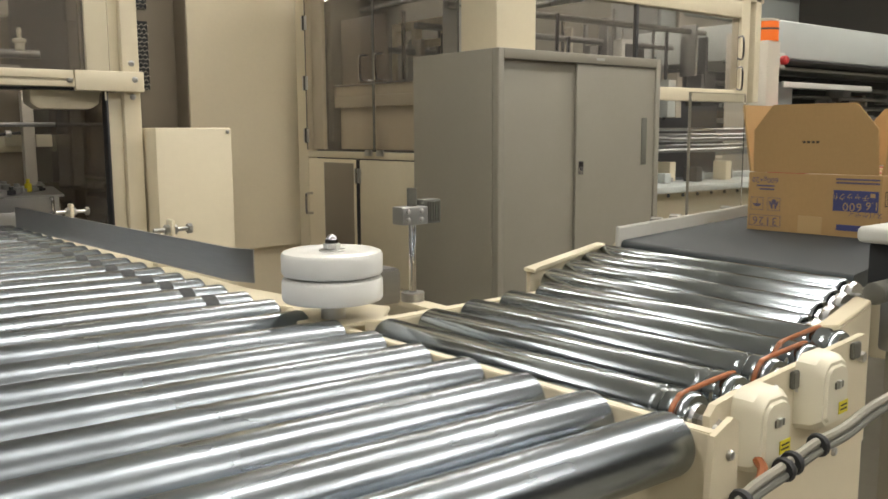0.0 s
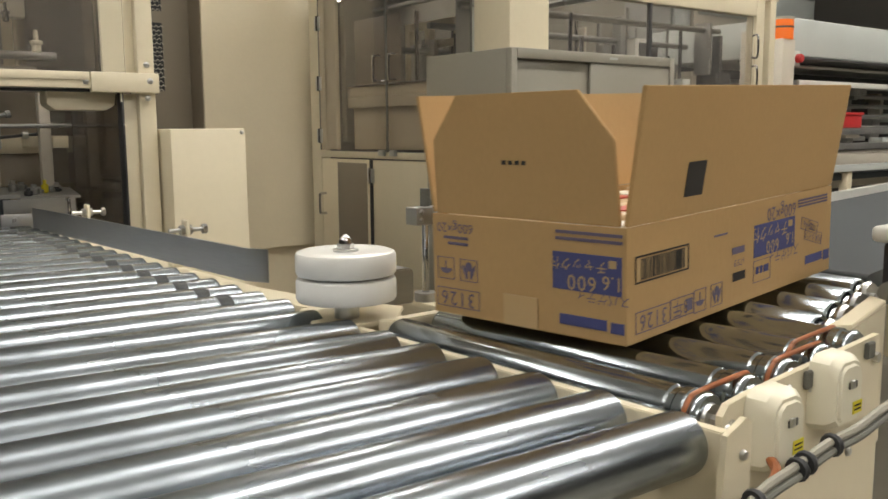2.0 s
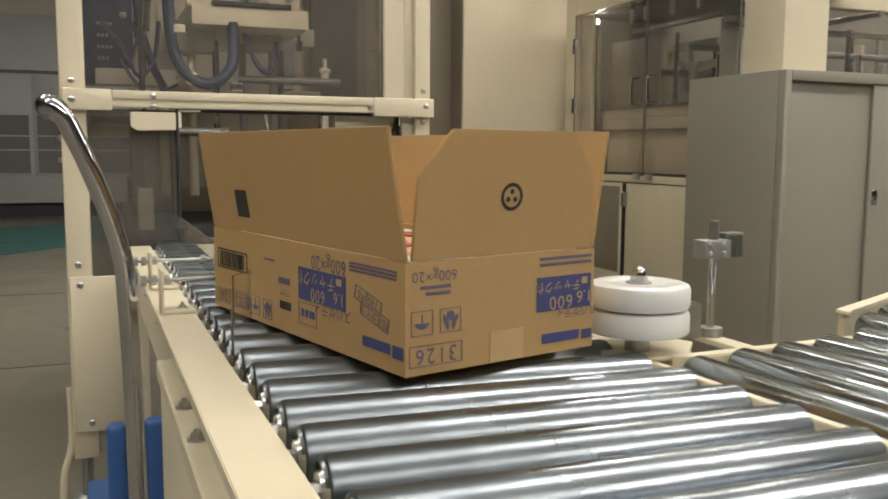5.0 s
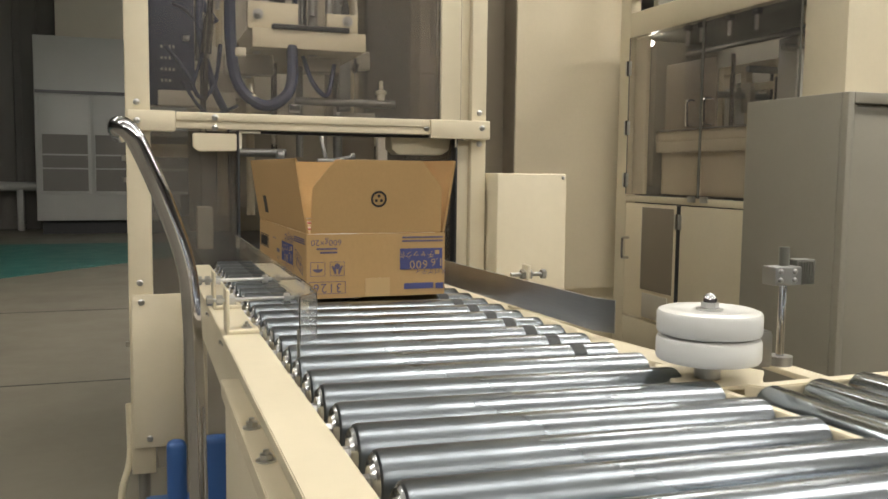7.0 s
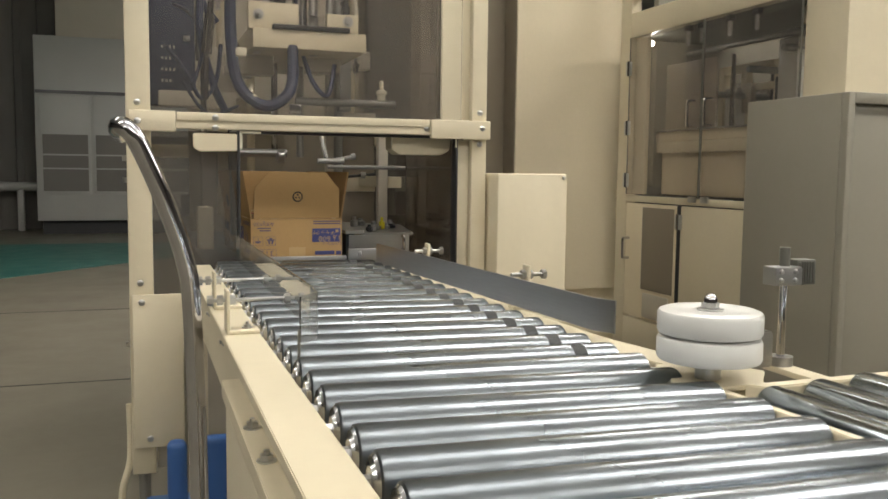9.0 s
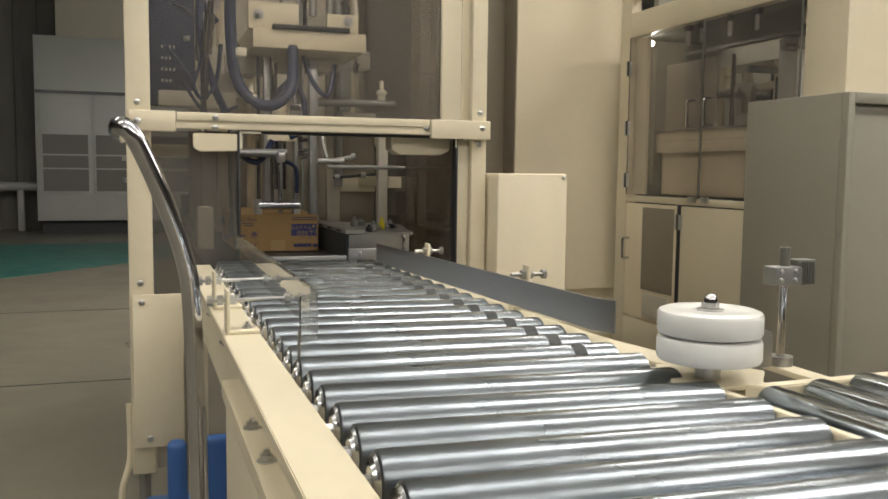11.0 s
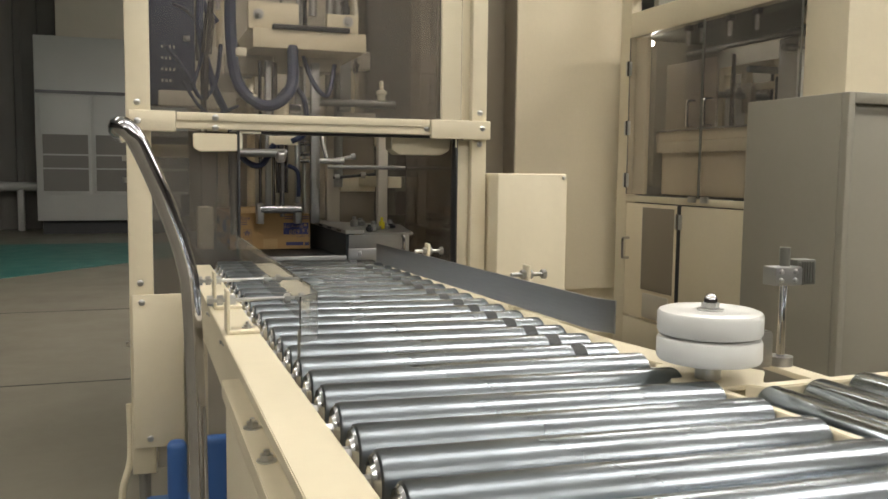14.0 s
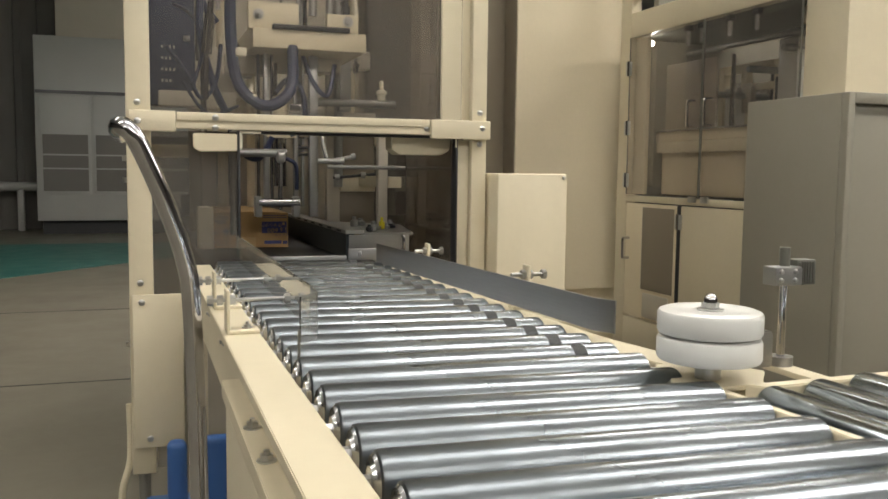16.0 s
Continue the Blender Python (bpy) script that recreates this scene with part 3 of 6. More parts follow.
def cable_run():
    t = thing("cable_bundle", "grey cable bundle in black ties along the conveyor", "cable")
    pts = [s1(u, v, z) for u, v, z in ((-0.04, -0.050, 0.655), (-0.008, -0.046, 0.688), (0.05, -0.046, 0.697), (0.10, -0.046, 0.703), (0.145, -0.046, 0.704), (0.19, -0.052, 0.716), (0.25, -0.07, 0.732))]
    for dx, dz, r, m in ((0, 0, 0.0036, GREY_CAB), (-0.003, -0.006, 0.0032, GREY_DARK), (0.004, -0.004, 0.003, RUBBER)):
        bm = B()
        pipe(bm, [(p[0], p[1] + dx, p[2] + dz) for p in pts], r, 8)
        part("cable", bm, m, t)
    for u, z in ((-0.006, 0.692), (0.052, 0.700), (0.064, 0.702), (0.104, 0.706)):
        bm = B()
        c = s1(u, -0.046, z - 0.006)
        lathe(bm, [(0.0085, -0.003), (0.0095, 0.0), (0.0085, 0.003)], c, "X", 14)
        part("cable_tie", bm, RUBBER, t)
    bm = B()
    pipe(bm, [s1(0.050, -0.02, 0.700), s1(0.040, -0.036, 0.694), s1(0.015, -0.044, 0.686)], 0.004, 8)
    part("lead", bm, ORANGE, t, "brown motor lead")


def angled_section():
    t = thing("transfer_conveyor", "cream roller section joining belt and rollers at an angle", "conveyor")
    for i in range(4):
        p0 = Vector((0.300 + 0.0793 * i, 0.079 + 0.0273 * i, 0.738))
        p1 = Vector((0.322 + 0.0797 * i, 0.455 + 0.0387 * i, 0.738))
        roller_y(t, p0, p1, 0.021, pulley=False)
        bm = B()
        lathe(bm, [(0.010, -0.004), (0.017, -0.005), (0.019, 0.0), (0.017, 0.005), (0.010, 0.004)], p0 + Vector((0, -0.010, 0)), "Y", 18)
        part("pulley", bm, STEEL_CAP, t)
    bm = B()
    prism(bm, [(0.279, 0.442), (0.285, 0.470), (0.560, 0.588), (0.562, 0.570), (0.300, 0.458)], "Z", 0.757, 0.762, 0.001)
    prism(bm, [(0.292, 0.464), (0.562, 0.580), (0.559, 0.586), (0.290, 0.470)], "Z", 0.62, 0.7568)
    part("far_rail", bm, CREAM, t)
    bm = B()
    prism(bm, [(0.262, 0.054), (0.287, 0.040), (0.431, 0.078), (0.448, 0.104), (0.430, 0.098), (0.30, 0.061)], "Z", 0.752, 0.757, 0.001)
    prism(bm, [(0.287, 0.040), (0.431, 0.078), (0.430, 0.083), (0.287, 0.046)], "Z", 0.60, 0.7518)
    part("near_rail", bm, CREAM, t)
    for x, y in ((0.31, 0.06), (0.42, 0.09), (0.31, 0.44), (0.52, 0.53)):
        bm = B()
        box(bm, (x, y, FLOOR), (x + 0.03, y + 0.03, 0.68), 0.002)
        part("leg", bm, CREAM, t)


def belt_conveyor():
    t = thing("belt_conveyor", "dark green belt conveyor with white side guard", "conveyor")
    bm = B()
    top, r = 0.7605, 0.011
    prof = [(-r * math.sin(radians(a)), top - r + r * math.cos(radians(a))) for a in range(0, 181, 20)] + [(2.4, top - 2 * r), (2.4, top)]
    # the nose lies askew, along the last roller
    a = [bm.verts.new(s2(u - (0.052 if u < 1 else 0), -0.200, z)) for u, z in prof]
    b = [bm.verts.new(s2(u + (0.088 if u < 1 else 0), 0.203, z)) for u, z in prof]
    bm.faces.new(a), bm.faces.new(b)
    for i in range(len(prof)):
        j = (i + 1) % len(prof)
        bm.faces.new((a[i], a[j], b[j], b[i]))
    part("belt", bm, BELT, t)
    bm = B()
    poly_at(s2, bm, [(0.075, 0.206), (2.4, 0.206), (2.4, 0.213), (0.075, 0.213)], 0.68, 0.783, 0.002)
    part("side_guard", bm, WHITE_RAIL, t)
    bm = B()
    poly_at(s2, bm, [(0.10, 0.2145), (2.4, 0.2145), (2.4, 0.232), (0.10, 0.232)], 0.66, 0.752, 0.002)
    part("side_frame", bm, CREAM, t)
    bm = B()
    poly_at(s2, bm, [(0.02, -0.228), (2.4, -0.228), (2.4, -0.2025), (0.02, -0.2025)], 0.64, 0.748, 0.002)
    part("side_frame", bm, CREAM, t)
    for u in (0.2, 1.2, 2.3):
        for v in (-0.215, 0.19):
            bm = B()
            poly_at(s2, bm, [(u, v), (u + 0.04, v), (u + 0.04, v + 0.03), (u, v + 0.03)], FLOOR, 0.66, 0.002)
            part("leg", bm, CREAM, t)
    for u in (0.30, 0.38, 0.62):
        bm = B()
        c0, c1 = s2(u, 0.213, 0.772), s2(u, 0.26, 0.772)
        cyl(bm, c0, c1, 0.0035, 8)
        cyl(bm, s2(u, 0.24, 0.772), s2(u, 0.262, 0.772), 0.008, 6)
        part("adjuster_bolt", bm, BOLT, t)
    p = thing("sensor_stand", "grey metal stand with round-head sensor beside the belt", "sensor", (0.470, 0.072, 0.0))
    bm = B()
    box(bm, (0.030, -0.02, FLOOR), (0.075, 0.02, 0.690), 0.004)
    part("post", bm, GREY_CAB, p)
    bm = B()
    box(bm, (0.012, -0.022, 0.690), (0.080, 0.022, 0.752), 0.006)
    part("mount", bm, MID_METAL, p)
    bm = B()
    lathe(bm, [(0.008, -0.036), (0.0125, -0.034), (0.0125, 0.03), (0.010, 0.032)], (0.0, 0.006, 0.764), "X", 18)
    part("sensor_barrel", bm, GREY_DARK, p)
    bm = B()
    box(bm, (0.004, -0.018, 0.7525), (0.070, 0.034, 0.815), 0.005)
    part("dark_head", bm, RUBBER, p)
    bm = B()
    box(bm, (-0.014, -0.024, 0.8155), (0.080, 0.040, 0.834), 0.006, 3)
    part("cap", bm, WHITE_RAIL, p)
    bm = B()
    pipe(bm, [(0.012, 0.0, 0.756), (-0.004, -0.026, 0.738), (-0.006, -0.032, 0.712), (0.006, -0.03, 0.690), (0.03, -0.026, 0.66)], 0.0045, 8)
    part("cable", bm, RUBBER, p)
    for z in (0.700, 0.716, 0.732):
        bm = B()
        cyl(bm, (0.030, -0.0225, z), (0.030, -0.026, z), 0.005, 10)
        part("mount_screw", bm, BOLT, p)


# ---- machines and cabinets ----
TEAL_PANEL = mat("blue_green_panel", (0.06, 0.12, 0.14), 0.4, stain=0.08)

MY = 1.8


def case_machine():
    t = thing("case_packing_machine", "cream steel case packing machine with smoky acrylic guards", "machine")
    for x0, x1, y0 in ((-0.627, -0.573, MY), (0.216, 0.258, MY), (-0.627, -0.573, 3.2), (0.192, 0.258, 3.2)):
        bm = B()
        box(bm, (x0, y0, 0.235), (x1, y0 + 0.06, 2.3), 0.004)
        part("post", bm, CREAM, t)
    bm = B()
    box(bm, (-0.620, MY - 0.012, 1.050), (0.262, MY - 0.001, 1.072), 0.002)
    part("cross_beam", bm, CREAM, t)
    bm = B()
    box(bm, (-0.517, MY - 0.016, 1.0685), (0.098, MY - 0.004, 1.088), 0.002)
    part("upper_beam", bm, CREAM, t)
    bm = B()
    box(bm, (-0.622, MY - 0.018, 1.042), (-0.518, MY - 0.0005, 1.090), 0.004)
    part("corner_block", bm, CREAM, t)
    bm = B()
    box(bm, (0.100, MY - 0.0185, 1.0415), (0.262, MY - 0.0005, 1.089), 0.003)
    part("corner_block", bm, CREAM, t)
    for z in (0.62, 1.05, 1.75, 2.25):
        for x in (-0.620, 0.217):
            bm = B()
            box(bm, (x, MY + 0.061, z), (x + 0.04, 3.199, z + 0.04), 0.003)
            part("side_beam", bm, CREAM, t)
    bm = B()
    box(bm, (-0.572, 3.21, 1.0), (0.191, 3.25, 1.05), 0.003)
    part("back_beam", bm, CREAM, t)
    bm = B()
    box(bm, (-0.572, 3.21, 1.72), (0.191, 3.25, 1.77), 0.003)
    part("back_beam", bm, CREAM, t)
    # unseen roof, added to keep ceiling light off the works and carton
    bm = B()
    box(bm, (-0.63, MY, 2.301), (0.262, 3.26, 2.33), 0.003)
    part("roof_panel", bm, CREAM, t)
    # acrylic guards
    for a, b, m in (((-0.572, MY + 0.012, 1.088), (0.122, MY + 0.017, 2.28), ACRYLIC), ((0.130, MY + 0.010, 1.09), (0.19, MY + 0.016, 2.28), ACRYLIC_CLEAR),
                    ((-0.572, MY + 0.012, 0.64), (-0.379, MY + 0.017, 1.046), ACRYLIC_GREY), ((0.1785, MY + 0.032, 0.70), (0.1825, 2.27, 1.040), ACRYLIC_GREY),
                    ((0.236, MY + 0.062, 0.66), (0.241, 3.198, 1.05), ACRYLIC), ((0.236, MY + 0.062, 1.09), (0.241, 3.198, 1.75), ACRYLIC),
                    ((-0.606, MY + 0.062, 0.66), (-0.601, 3.198, 1.05), ACRYLIC), ((-0.606, MY + 0.062, 1.09), (-0.601, 3.198, 1.75), ACRYLIC)):
        bm = B()
        box(bm, a, b)
        o = part("guard_pane", bm, m, t, smooth=False)
        o.visible_shadow = a[2] < 1.0 or a[1] > MY + 0.05
    # plate over the opening, seen from below
    bm = B()
    box(bm, (-0.372, MY + 0.032, 1.052), (0.176, 2.08, 1.058), 0.001)
    part("hood_plate", bm, CREAM_GREY, t)
    # recessed stile inside the near post
    for x0, z0, z1 in ((0.178, 0.62, 1.040), (0.138, 1.090, 2.28)):
        bm = B()
        box(bm, (x0, MY + 0.018, z0), (0.2155, MY + 0.030, z1), 0.002)
        part("inner_stile", bm, CREAM, t)
    # frame strips of the opening, with white corner angles
    bm = B()
    box(bm, (-0.378, MY - 0.006, 0.72), (-0.373, MY + 0.03, 1.049), 0.001)
    box(bm, (0.172, MY - 0.006, 0.70), (0.177, MY + 0.03, 1.049), 0.001)
    box(bm, (-0.373, MY + 0.002, 1.043), (0.172, MY + 0.03, 1.0485), 0.001)
    part("opening_edge", bm, RUBBER, t)
    for s, x in ((1, -0.374), (-1, 0.173)):
        bm = B()
        box(bm, (min(x, x + 0.004 * s), MY - 0.0075, 1.005 if s > 0 else 1.02), (max(x, x + 0.006 * s), MY - 0.0062, 1.046))
        box(bm, (min(x, x + 0.05 * s), MY - 0.0075, 1.0425), (max(x, x + 0.05 * s), MY - 0.0062, 1.0475))
        part("corner_angle", bm, PLASTIC_CREAM, t)
    for pts in ([(0.012, 1.050), (0.172, 1.050), (0.166, 1.012), (0.145, 1.000), (0.030, 1.000), (0.012, 1.014)],):
        bm = B()
        prism(bm, pts, "Y", MY + 0.032, MY + 0.10, 0.002)
        part("hood_bracket", bm, CREAM, t)
    bm = B()
    prism(bm, [(-0.480, 1.0405), (-0.380, 1.0405), (-0.380, 1.000), (-0.466, 0.998), (-0.480, 1.008)], "Y", MY - 0.010, MY + 0.011, 0.002)
    part("hood_bracket", bm, CREAM, t)
    bm = B()
    box(bm, (-0.622, MY - 0.008, 0.300), (-0.508, MY - 0.0005, 0.665), 0.003)
    part("lower_panel", bm, CREAM, t)
    bm = B()
    box(bm, (-0.57, MY + 0.02, 0.24), (0.19, MY + 0.06, 0.60), 0.003)
    part("front_skirt", bm, CREAM_GREY, t)
    s = part("frame_screw", screw_bm(0.0075), BOLT, t)
    s.matrix_basis = pose(-0.602, MY - 0.0005, 1.108, 90, 0, 0)
    for x, z, d in ((-0.602, 1.065, 0.018), (-0.602, 0.692, 0.0005), (-0.600, 0.647, 0.008), (-0.586, 0.322, 0.008), (0.238, 1.110, 0.0005), (0.239, 1.070, 0.018),
                    (0.238, 1.030, 0.0005), (-0.43, 1.077, 0.016), (-0.43, 1.053, 0.012), (0.09, 1.066, 0.012), (-0.395, 1.02, -0.031)):
        shared("frame_screw", s, t, pose(x, MY - d, z, 90, 0, 0))
    bm = B()
    pipe(bm, [(-0.632, MY + 0.03, 0.40), (-0.632, MY + 0.03, 0.27), (-0.65, MY + 0.02, 0.20), (-0.655, MY + 0.02, FLOOR + 0.01)], 0.008, 8)
    part("anchor_strap", bm, CREAM, t)
    for x in (-0.60, 0.22):
        for y in (MY + 0.03, 3.23):
            bm = B()
            lathe(bm, [(0.035, FLOOR), (0.035, FLOOR + 0.012), (0.014, FLOOR + 0.02), (0.014, 0.24)], (x, y, 0), seg=16)
            part("foot", bm, MID_METAL, t)
    h = B()
    for z in (0.98, 0.93, 0.545):
        cyl(h, (-0.632, MY + 0.02, z - 0.006), (-0.632, MY + 0.02, z + 0.006), 0.005, 8)
    part("hinge", h, BOLT, t)
    # works behind the guards
    bm = B()
    box(bm, (-0.300, 2.14, 1.293), (0.020, 2.20, 1.345), 0.003)
    part("carriage_plate", bm, CREAM, t)
    bm = B()
    box(bm, (-0.30, 2.201, 1.293), (0.02, 2.80, 1.305), 0.002)
    box(bm, (-0.30, 2.201, 1.306), (-0.285, 2.80, 1.36), 0.002)
    part("carriage_bed", bm, CREAM, t)
    for x0, x1, z0 in ((-0.36, -0.22, 1.235), (-0.12, -0.02, 1.250)):
        bm = B()
        box(bm, (x0, 2.30, z0), (x1, 2.36, 1.292), 0.003)
        part("carriage_arm", bm, CREAM_GREY, t)
    for a, b in (((-0.31, 2.16, 1.345), (-0.17, 2.19, 1.42)), ((-0.09, 2.16, 1.345), (0.0, 2.19, 1.40))):
        bm = B()
        box(bm, a, b, 0.003)
        part("carriage_block", bm, CREAM, t)
    bm = B()
    box(bm, (-0.245, 2.13, 1.345), (-0.03, 2.19, 1.358), 0.002)
    part("seal_strip", bm, RUBBER, t)
    for x, z in ((-0.282, 1.385), (-0.03, 1.38)):
        b = part("carriage_bolt", bolt_bm(0.010, 0.01), BOLT, t)
        b.matrix_basis = pose(x, 2.158, z, 90, 0, 0)
    for x, y, r, z0, z1, m in ((-0.428, 2.2, 0.008, 1.05, 1.28, CHROME), (-0.12, 2.22, 0.012, 1.40, 2.2, MID_METAL), (-0.07, 2.22, 0.012, 1.40, 2.2, MID_METAL), (-0.19, 2.5, 0.010, 1.0, 1.3, CHROME),
                               (-0.10, 2.55, 0.012, 1.0, 2.2, MID_METAL), (0.06, 2.7, 0.016, 0.9, 2.2, MID_METAL), (-0.33, 2.75, 0.018, 0.8, 2.2, CREAM), (-0.235, 2.75, 0.014, 0.8, 1.3, CREAM), (-0.36, 2.1, 0.009, 0.78, 1.05, MID_METAL)):
        bm = B()
        cyl(bm, (x, y, z0), (x, y, z1), r, 12)
        part("guide_rod", bm, m, t)
    for pts, r in (([(-0.36, 2.12, 1.5), (-0.36, 2.12, 1.30), (-0.34, 2.10, 1.18), (-0.27, 2.10, 1.13), (-0.20, 2.12, 1.18), (-0.19, 2.15, 1.30)], 0.016),
                   ([(-0.42, 2.2, 1.55), (-0.44, 2.15, 1.35), (-0.41, 2.15, 1.2), (-0.37, 2.2, 1.12)], 0.011), ([(-0.45, 2.25, 1.55), (-0.43, 2.2, 1.42), (-0.39, 2.2, 1.36)], 0.010)):
        bm = B()
        pipe(bm, pts, r, 10)
        part("air_hose", bm, HOSE, t, "dark blue air hose")
    bm = B()
    box(bm, (-0.57, 2.35, 1.14), (-0.44, 2.45, 1.60), 0.004)
    panel = part("valve_block", bm, HOSE, t, "dark blue valve manifold")
    for i in range(5):
        for j in range(3 if i % 2 else 4):
            bm = B()
            box(bm, (-0.535 + 0.011 * j, 2.345, 1.175 + 0.032 * i), (-0.529 + 0.011 * j, 2.35, 1.183 + 0.032 * i))
            part("valve_tag", bm, MID_METAL, panel)
    rnd = random.Random(21)
    for i in range(26):
        x, y, z = -0.50 + rnd.random() * 0.62, 2.05 + rnd.random() * 0.5, 1.10 + rnd.random() * 0.42
        r = 0.006 + rnd.random() * 0.008
        bm = B()
        if i % 3 == 0:
            lathe(bm, [(r * 0.6, 0), (r, 0.003), (r, 0.02), (r * 1.4, 0.022), (r * 1.4, 0.03), (r * 0.5, 0.034), (r * 0.5, 0.06)], (x, y, z), "Z", 12)
        elif i % 3 == 1:
            cyl(bm, (x, y, z), (x, y, z + 0.10 + rnd.random() * 0.2), 0.004 + r * 0.3, 10)
            cyl(bm, (x, y, z + 0.02), (x, y, z + 0.05), r, 10)
        else:
            box(bm, (x, y, z), (x + 2.5 * r, y + 0.02, z + 2 * r), 0.002)
            cyl(bm, (x + r, y - 0.008, z + r), (x + r, y, z + r), r * 0.5, 8)
        part("fitting", bm, (CHROME, BOLT, PLASTIC_CREAM, DARK_METAL)[i % 4], t)
    bm = B()
    cyl(bm, (-0.428, 2.08, 1.26), (-0.418, 2.08, 1.36), 0.014, 14)
    cyl(bm, (-0.430, 2.08, 1.14), (-0.428, 2.08, 1.26), 0.006, 10)
    cyl(bm, (-0.418, 2.08, 1.36), (-0.412, 2.08, 1.42), 0.008, 10)
    part("air_cylinder", bm, CHROME, t, "small chromed air cylinder")
    for pts, r in (([(-0.52, 2.3, 1.30), (-0.47, 2.2, 1.22), (-0.44, 2.15, 1.15), (-0.40, 2.15, 1.19), (-0.38, 2.2, 1.30)], 0.006), ([(-0.50, 2.3, 1.42), (-0.46, 2.2, 1.38), (-0.43, 2.12, 1.30), (-0.46, 2.1, 1.18)], 0.005),
                   ([(-0.15, 2.2, 1.28), (-0.13, 2.15, 1.2), (-0.09, 2.15, 1.17), (-0.06, 2.2, 1.26)], 0.007), ([(-0.48, 2.25, 1.20), (-0.42, 2.18, 1.11), (-0.34, 2.14, 1.13)], 0.005)):
        bm = B()
        pipe(bm, pts, r, 8)
        part("air_hose", bm, HOSE, t, "dark blue air hose")
    bm = B()
    box(bm, (-0.545, 2.3, 1.135), (-0.330, 2.34, 1.180), 0.004)
    part("tray", bm, CREAM_GREY, t)
    for a, b, m in (((-0.40, 2.4, 1.17), (-0.30, 2.5, 1.32), CREAM_GREY), ((-0.39, 2.9, 0.82), (-0.10, 2.94, 1.30), CREAM_GREY), ((-0.34, 2.86, 0.9), (-0.28, 2.9, 1.12), DARK_METAL),
                    ((0.02, 2.5, 1.15), (0.06, 2.55, 1.45), MID_METAL), ((-0.46, 2.0, 0.75), (-0.42, 2.04, 0.86), PLASTIC_CREAM),
                    ((-0.30, 2.6, 1.3), (0.15, 2.66, 1.36), CREAM_GREY)):
        bm = B()
        box(bm, a, b, 0.004)
        part("mechanism_block", bm, m, t)
    for y0, x0, x1, z, r in ((2.2, -0.36, -0.20, 1.005, 0.012), (2.25, -0.10, -0.02, 0.985, 0.008), (2.3, -0.06, 0.19, 0.968, 0.006), (2.4, -0.14, 0.18, 1.17, 0.012)):
        bm = B()
        cyl(bm, (x0, y0, z), (x1, y0, z), r, 12)
        part("cross_rod", bm, MID_METAL, t)
    bm = B()
    lathe(bm, [(0.012, 0), (0.018, 0.004), (0.018, 0.02), (0.012, 0.024)], (-0.23, 2.188, 0.995), "X", 14)
    part("collar", bm, BOLT, t)
    # inner frame on the far side of the track: post, rails, dark and clear infill, a rod with clamps
    for nm, a, b, m in (("frame_post", (0.020, 2.70, 0.66), (0.066, 2.74, 1.40), CREAM_GREY), ("frame_rail", (0.067, 2.70, 0.884), (0.195, 2.74, 0.938), CREAM), ("frame_rail", (0.067, 2.70, 1.12), (0.195, 2.74, 1.16), CREAM_GREY),
                        ("infill_panel", (0.067, 2.715, 0.939), (0.195, 2.72, 1.119), BROWN_SIDE), ("infill_panel", (0.067, 2.715, 0.70), (0.195, 2.72, 0.883), BROWN_SIDE), ("frame_post", (0.10, 2.30, 0.66), (0.13, 2.33, 1.06), CREAM_GREY),
                        ("side_ledge", (0.12, 2.0, 0.66), (0.175, 3.15, 0.70), CREAM_WALL), ("back_panel", (-0.42, 3.16, 0.70), (0.19, 3.18, 1.70), CREAM_GREY), ("frame_rail", (0.132, 2.30, 0.905), (0.175, 2.69, 0.94), CREAM)):
        bm = B()
        box(bm, a, b, 0.002)
        part(nm, bm, m, t)
    bm = B()
    cyl(bm, (0.022, 2.60, 0.933), (0.190, 2.60, 0.948), 0.005, 10)
    part("ledge_rod", bm, DARK_METAL, t)
    for x, z in ((0.034, 0.934), (0.125, 0.9425)):
        bm = B()
        cyl(bm, (x - 0.008, 2.60, z), (x + 0.008, 2.60, z), 0.011, 12)
        part("rod_clamp", bm, BOLT, t)
    bm = B()
    pipe(bm, [(-0.075, 2.32, 1.06), (-0.065, 2.30, 1.0), (-0.055, 2.30, 0.986), (0.02, 2.30, 1.0)], 0.006, 8)
    cyl(bm, (0.014, 2.30, 0.999), (0.026, 2.30, 1.0015), 0.010, 10)
    part("sensor_arm", bm, MID_METAL, t)
    # side belt, its slotted top rail and end plate
    bm = B()
    prism(bm, [(-0.085, 1.93), (-0.060, 1.93), (-0.068, 2.86), (-0.094, 2.86)], "Z", 0.722, 0.790, 0.002)
    part("side_belt", bm, BELT, t, "dark green side belt")
    bm = B()
    prism(bm, [(-0.088, 1.925), (-0.040, 1.925), (-0.050, 2.86), (-0.097, 2.86)], "Z", 0.7905, 0.800, 0.001)
    rail = part("belt_rail", bm, MID_METAL, t)
    for i in range(7):
        y = 1.98 + 0.12 * i
        bm = B()
        box(bm, (-0.0895 - 0.0096 * (y - 1.925), y, 0.793), (-0.086, y + 0.05, 0.7975))
        part("slot", bm, RUBBER, rail)
    bm = B()
    prism(bm, [(-0.083, 1.905), (0.075, 1.885), (0.075, 1.891), (-0.083, 1.911)], "Z", 0.736, 0.789, 0.001)
    part("end_guard", bm, STEEL_PLATE, t)
    bm = B()
    prism(bm, [(-0.039, 1.93), (0.10, 1.93), (0.17, 2.30), (-0.044, 2.50)], "Z", 0.786, 0.792, 0.001)
    part("drive_cover", bm, MID_METAL, t)
    bm = B()
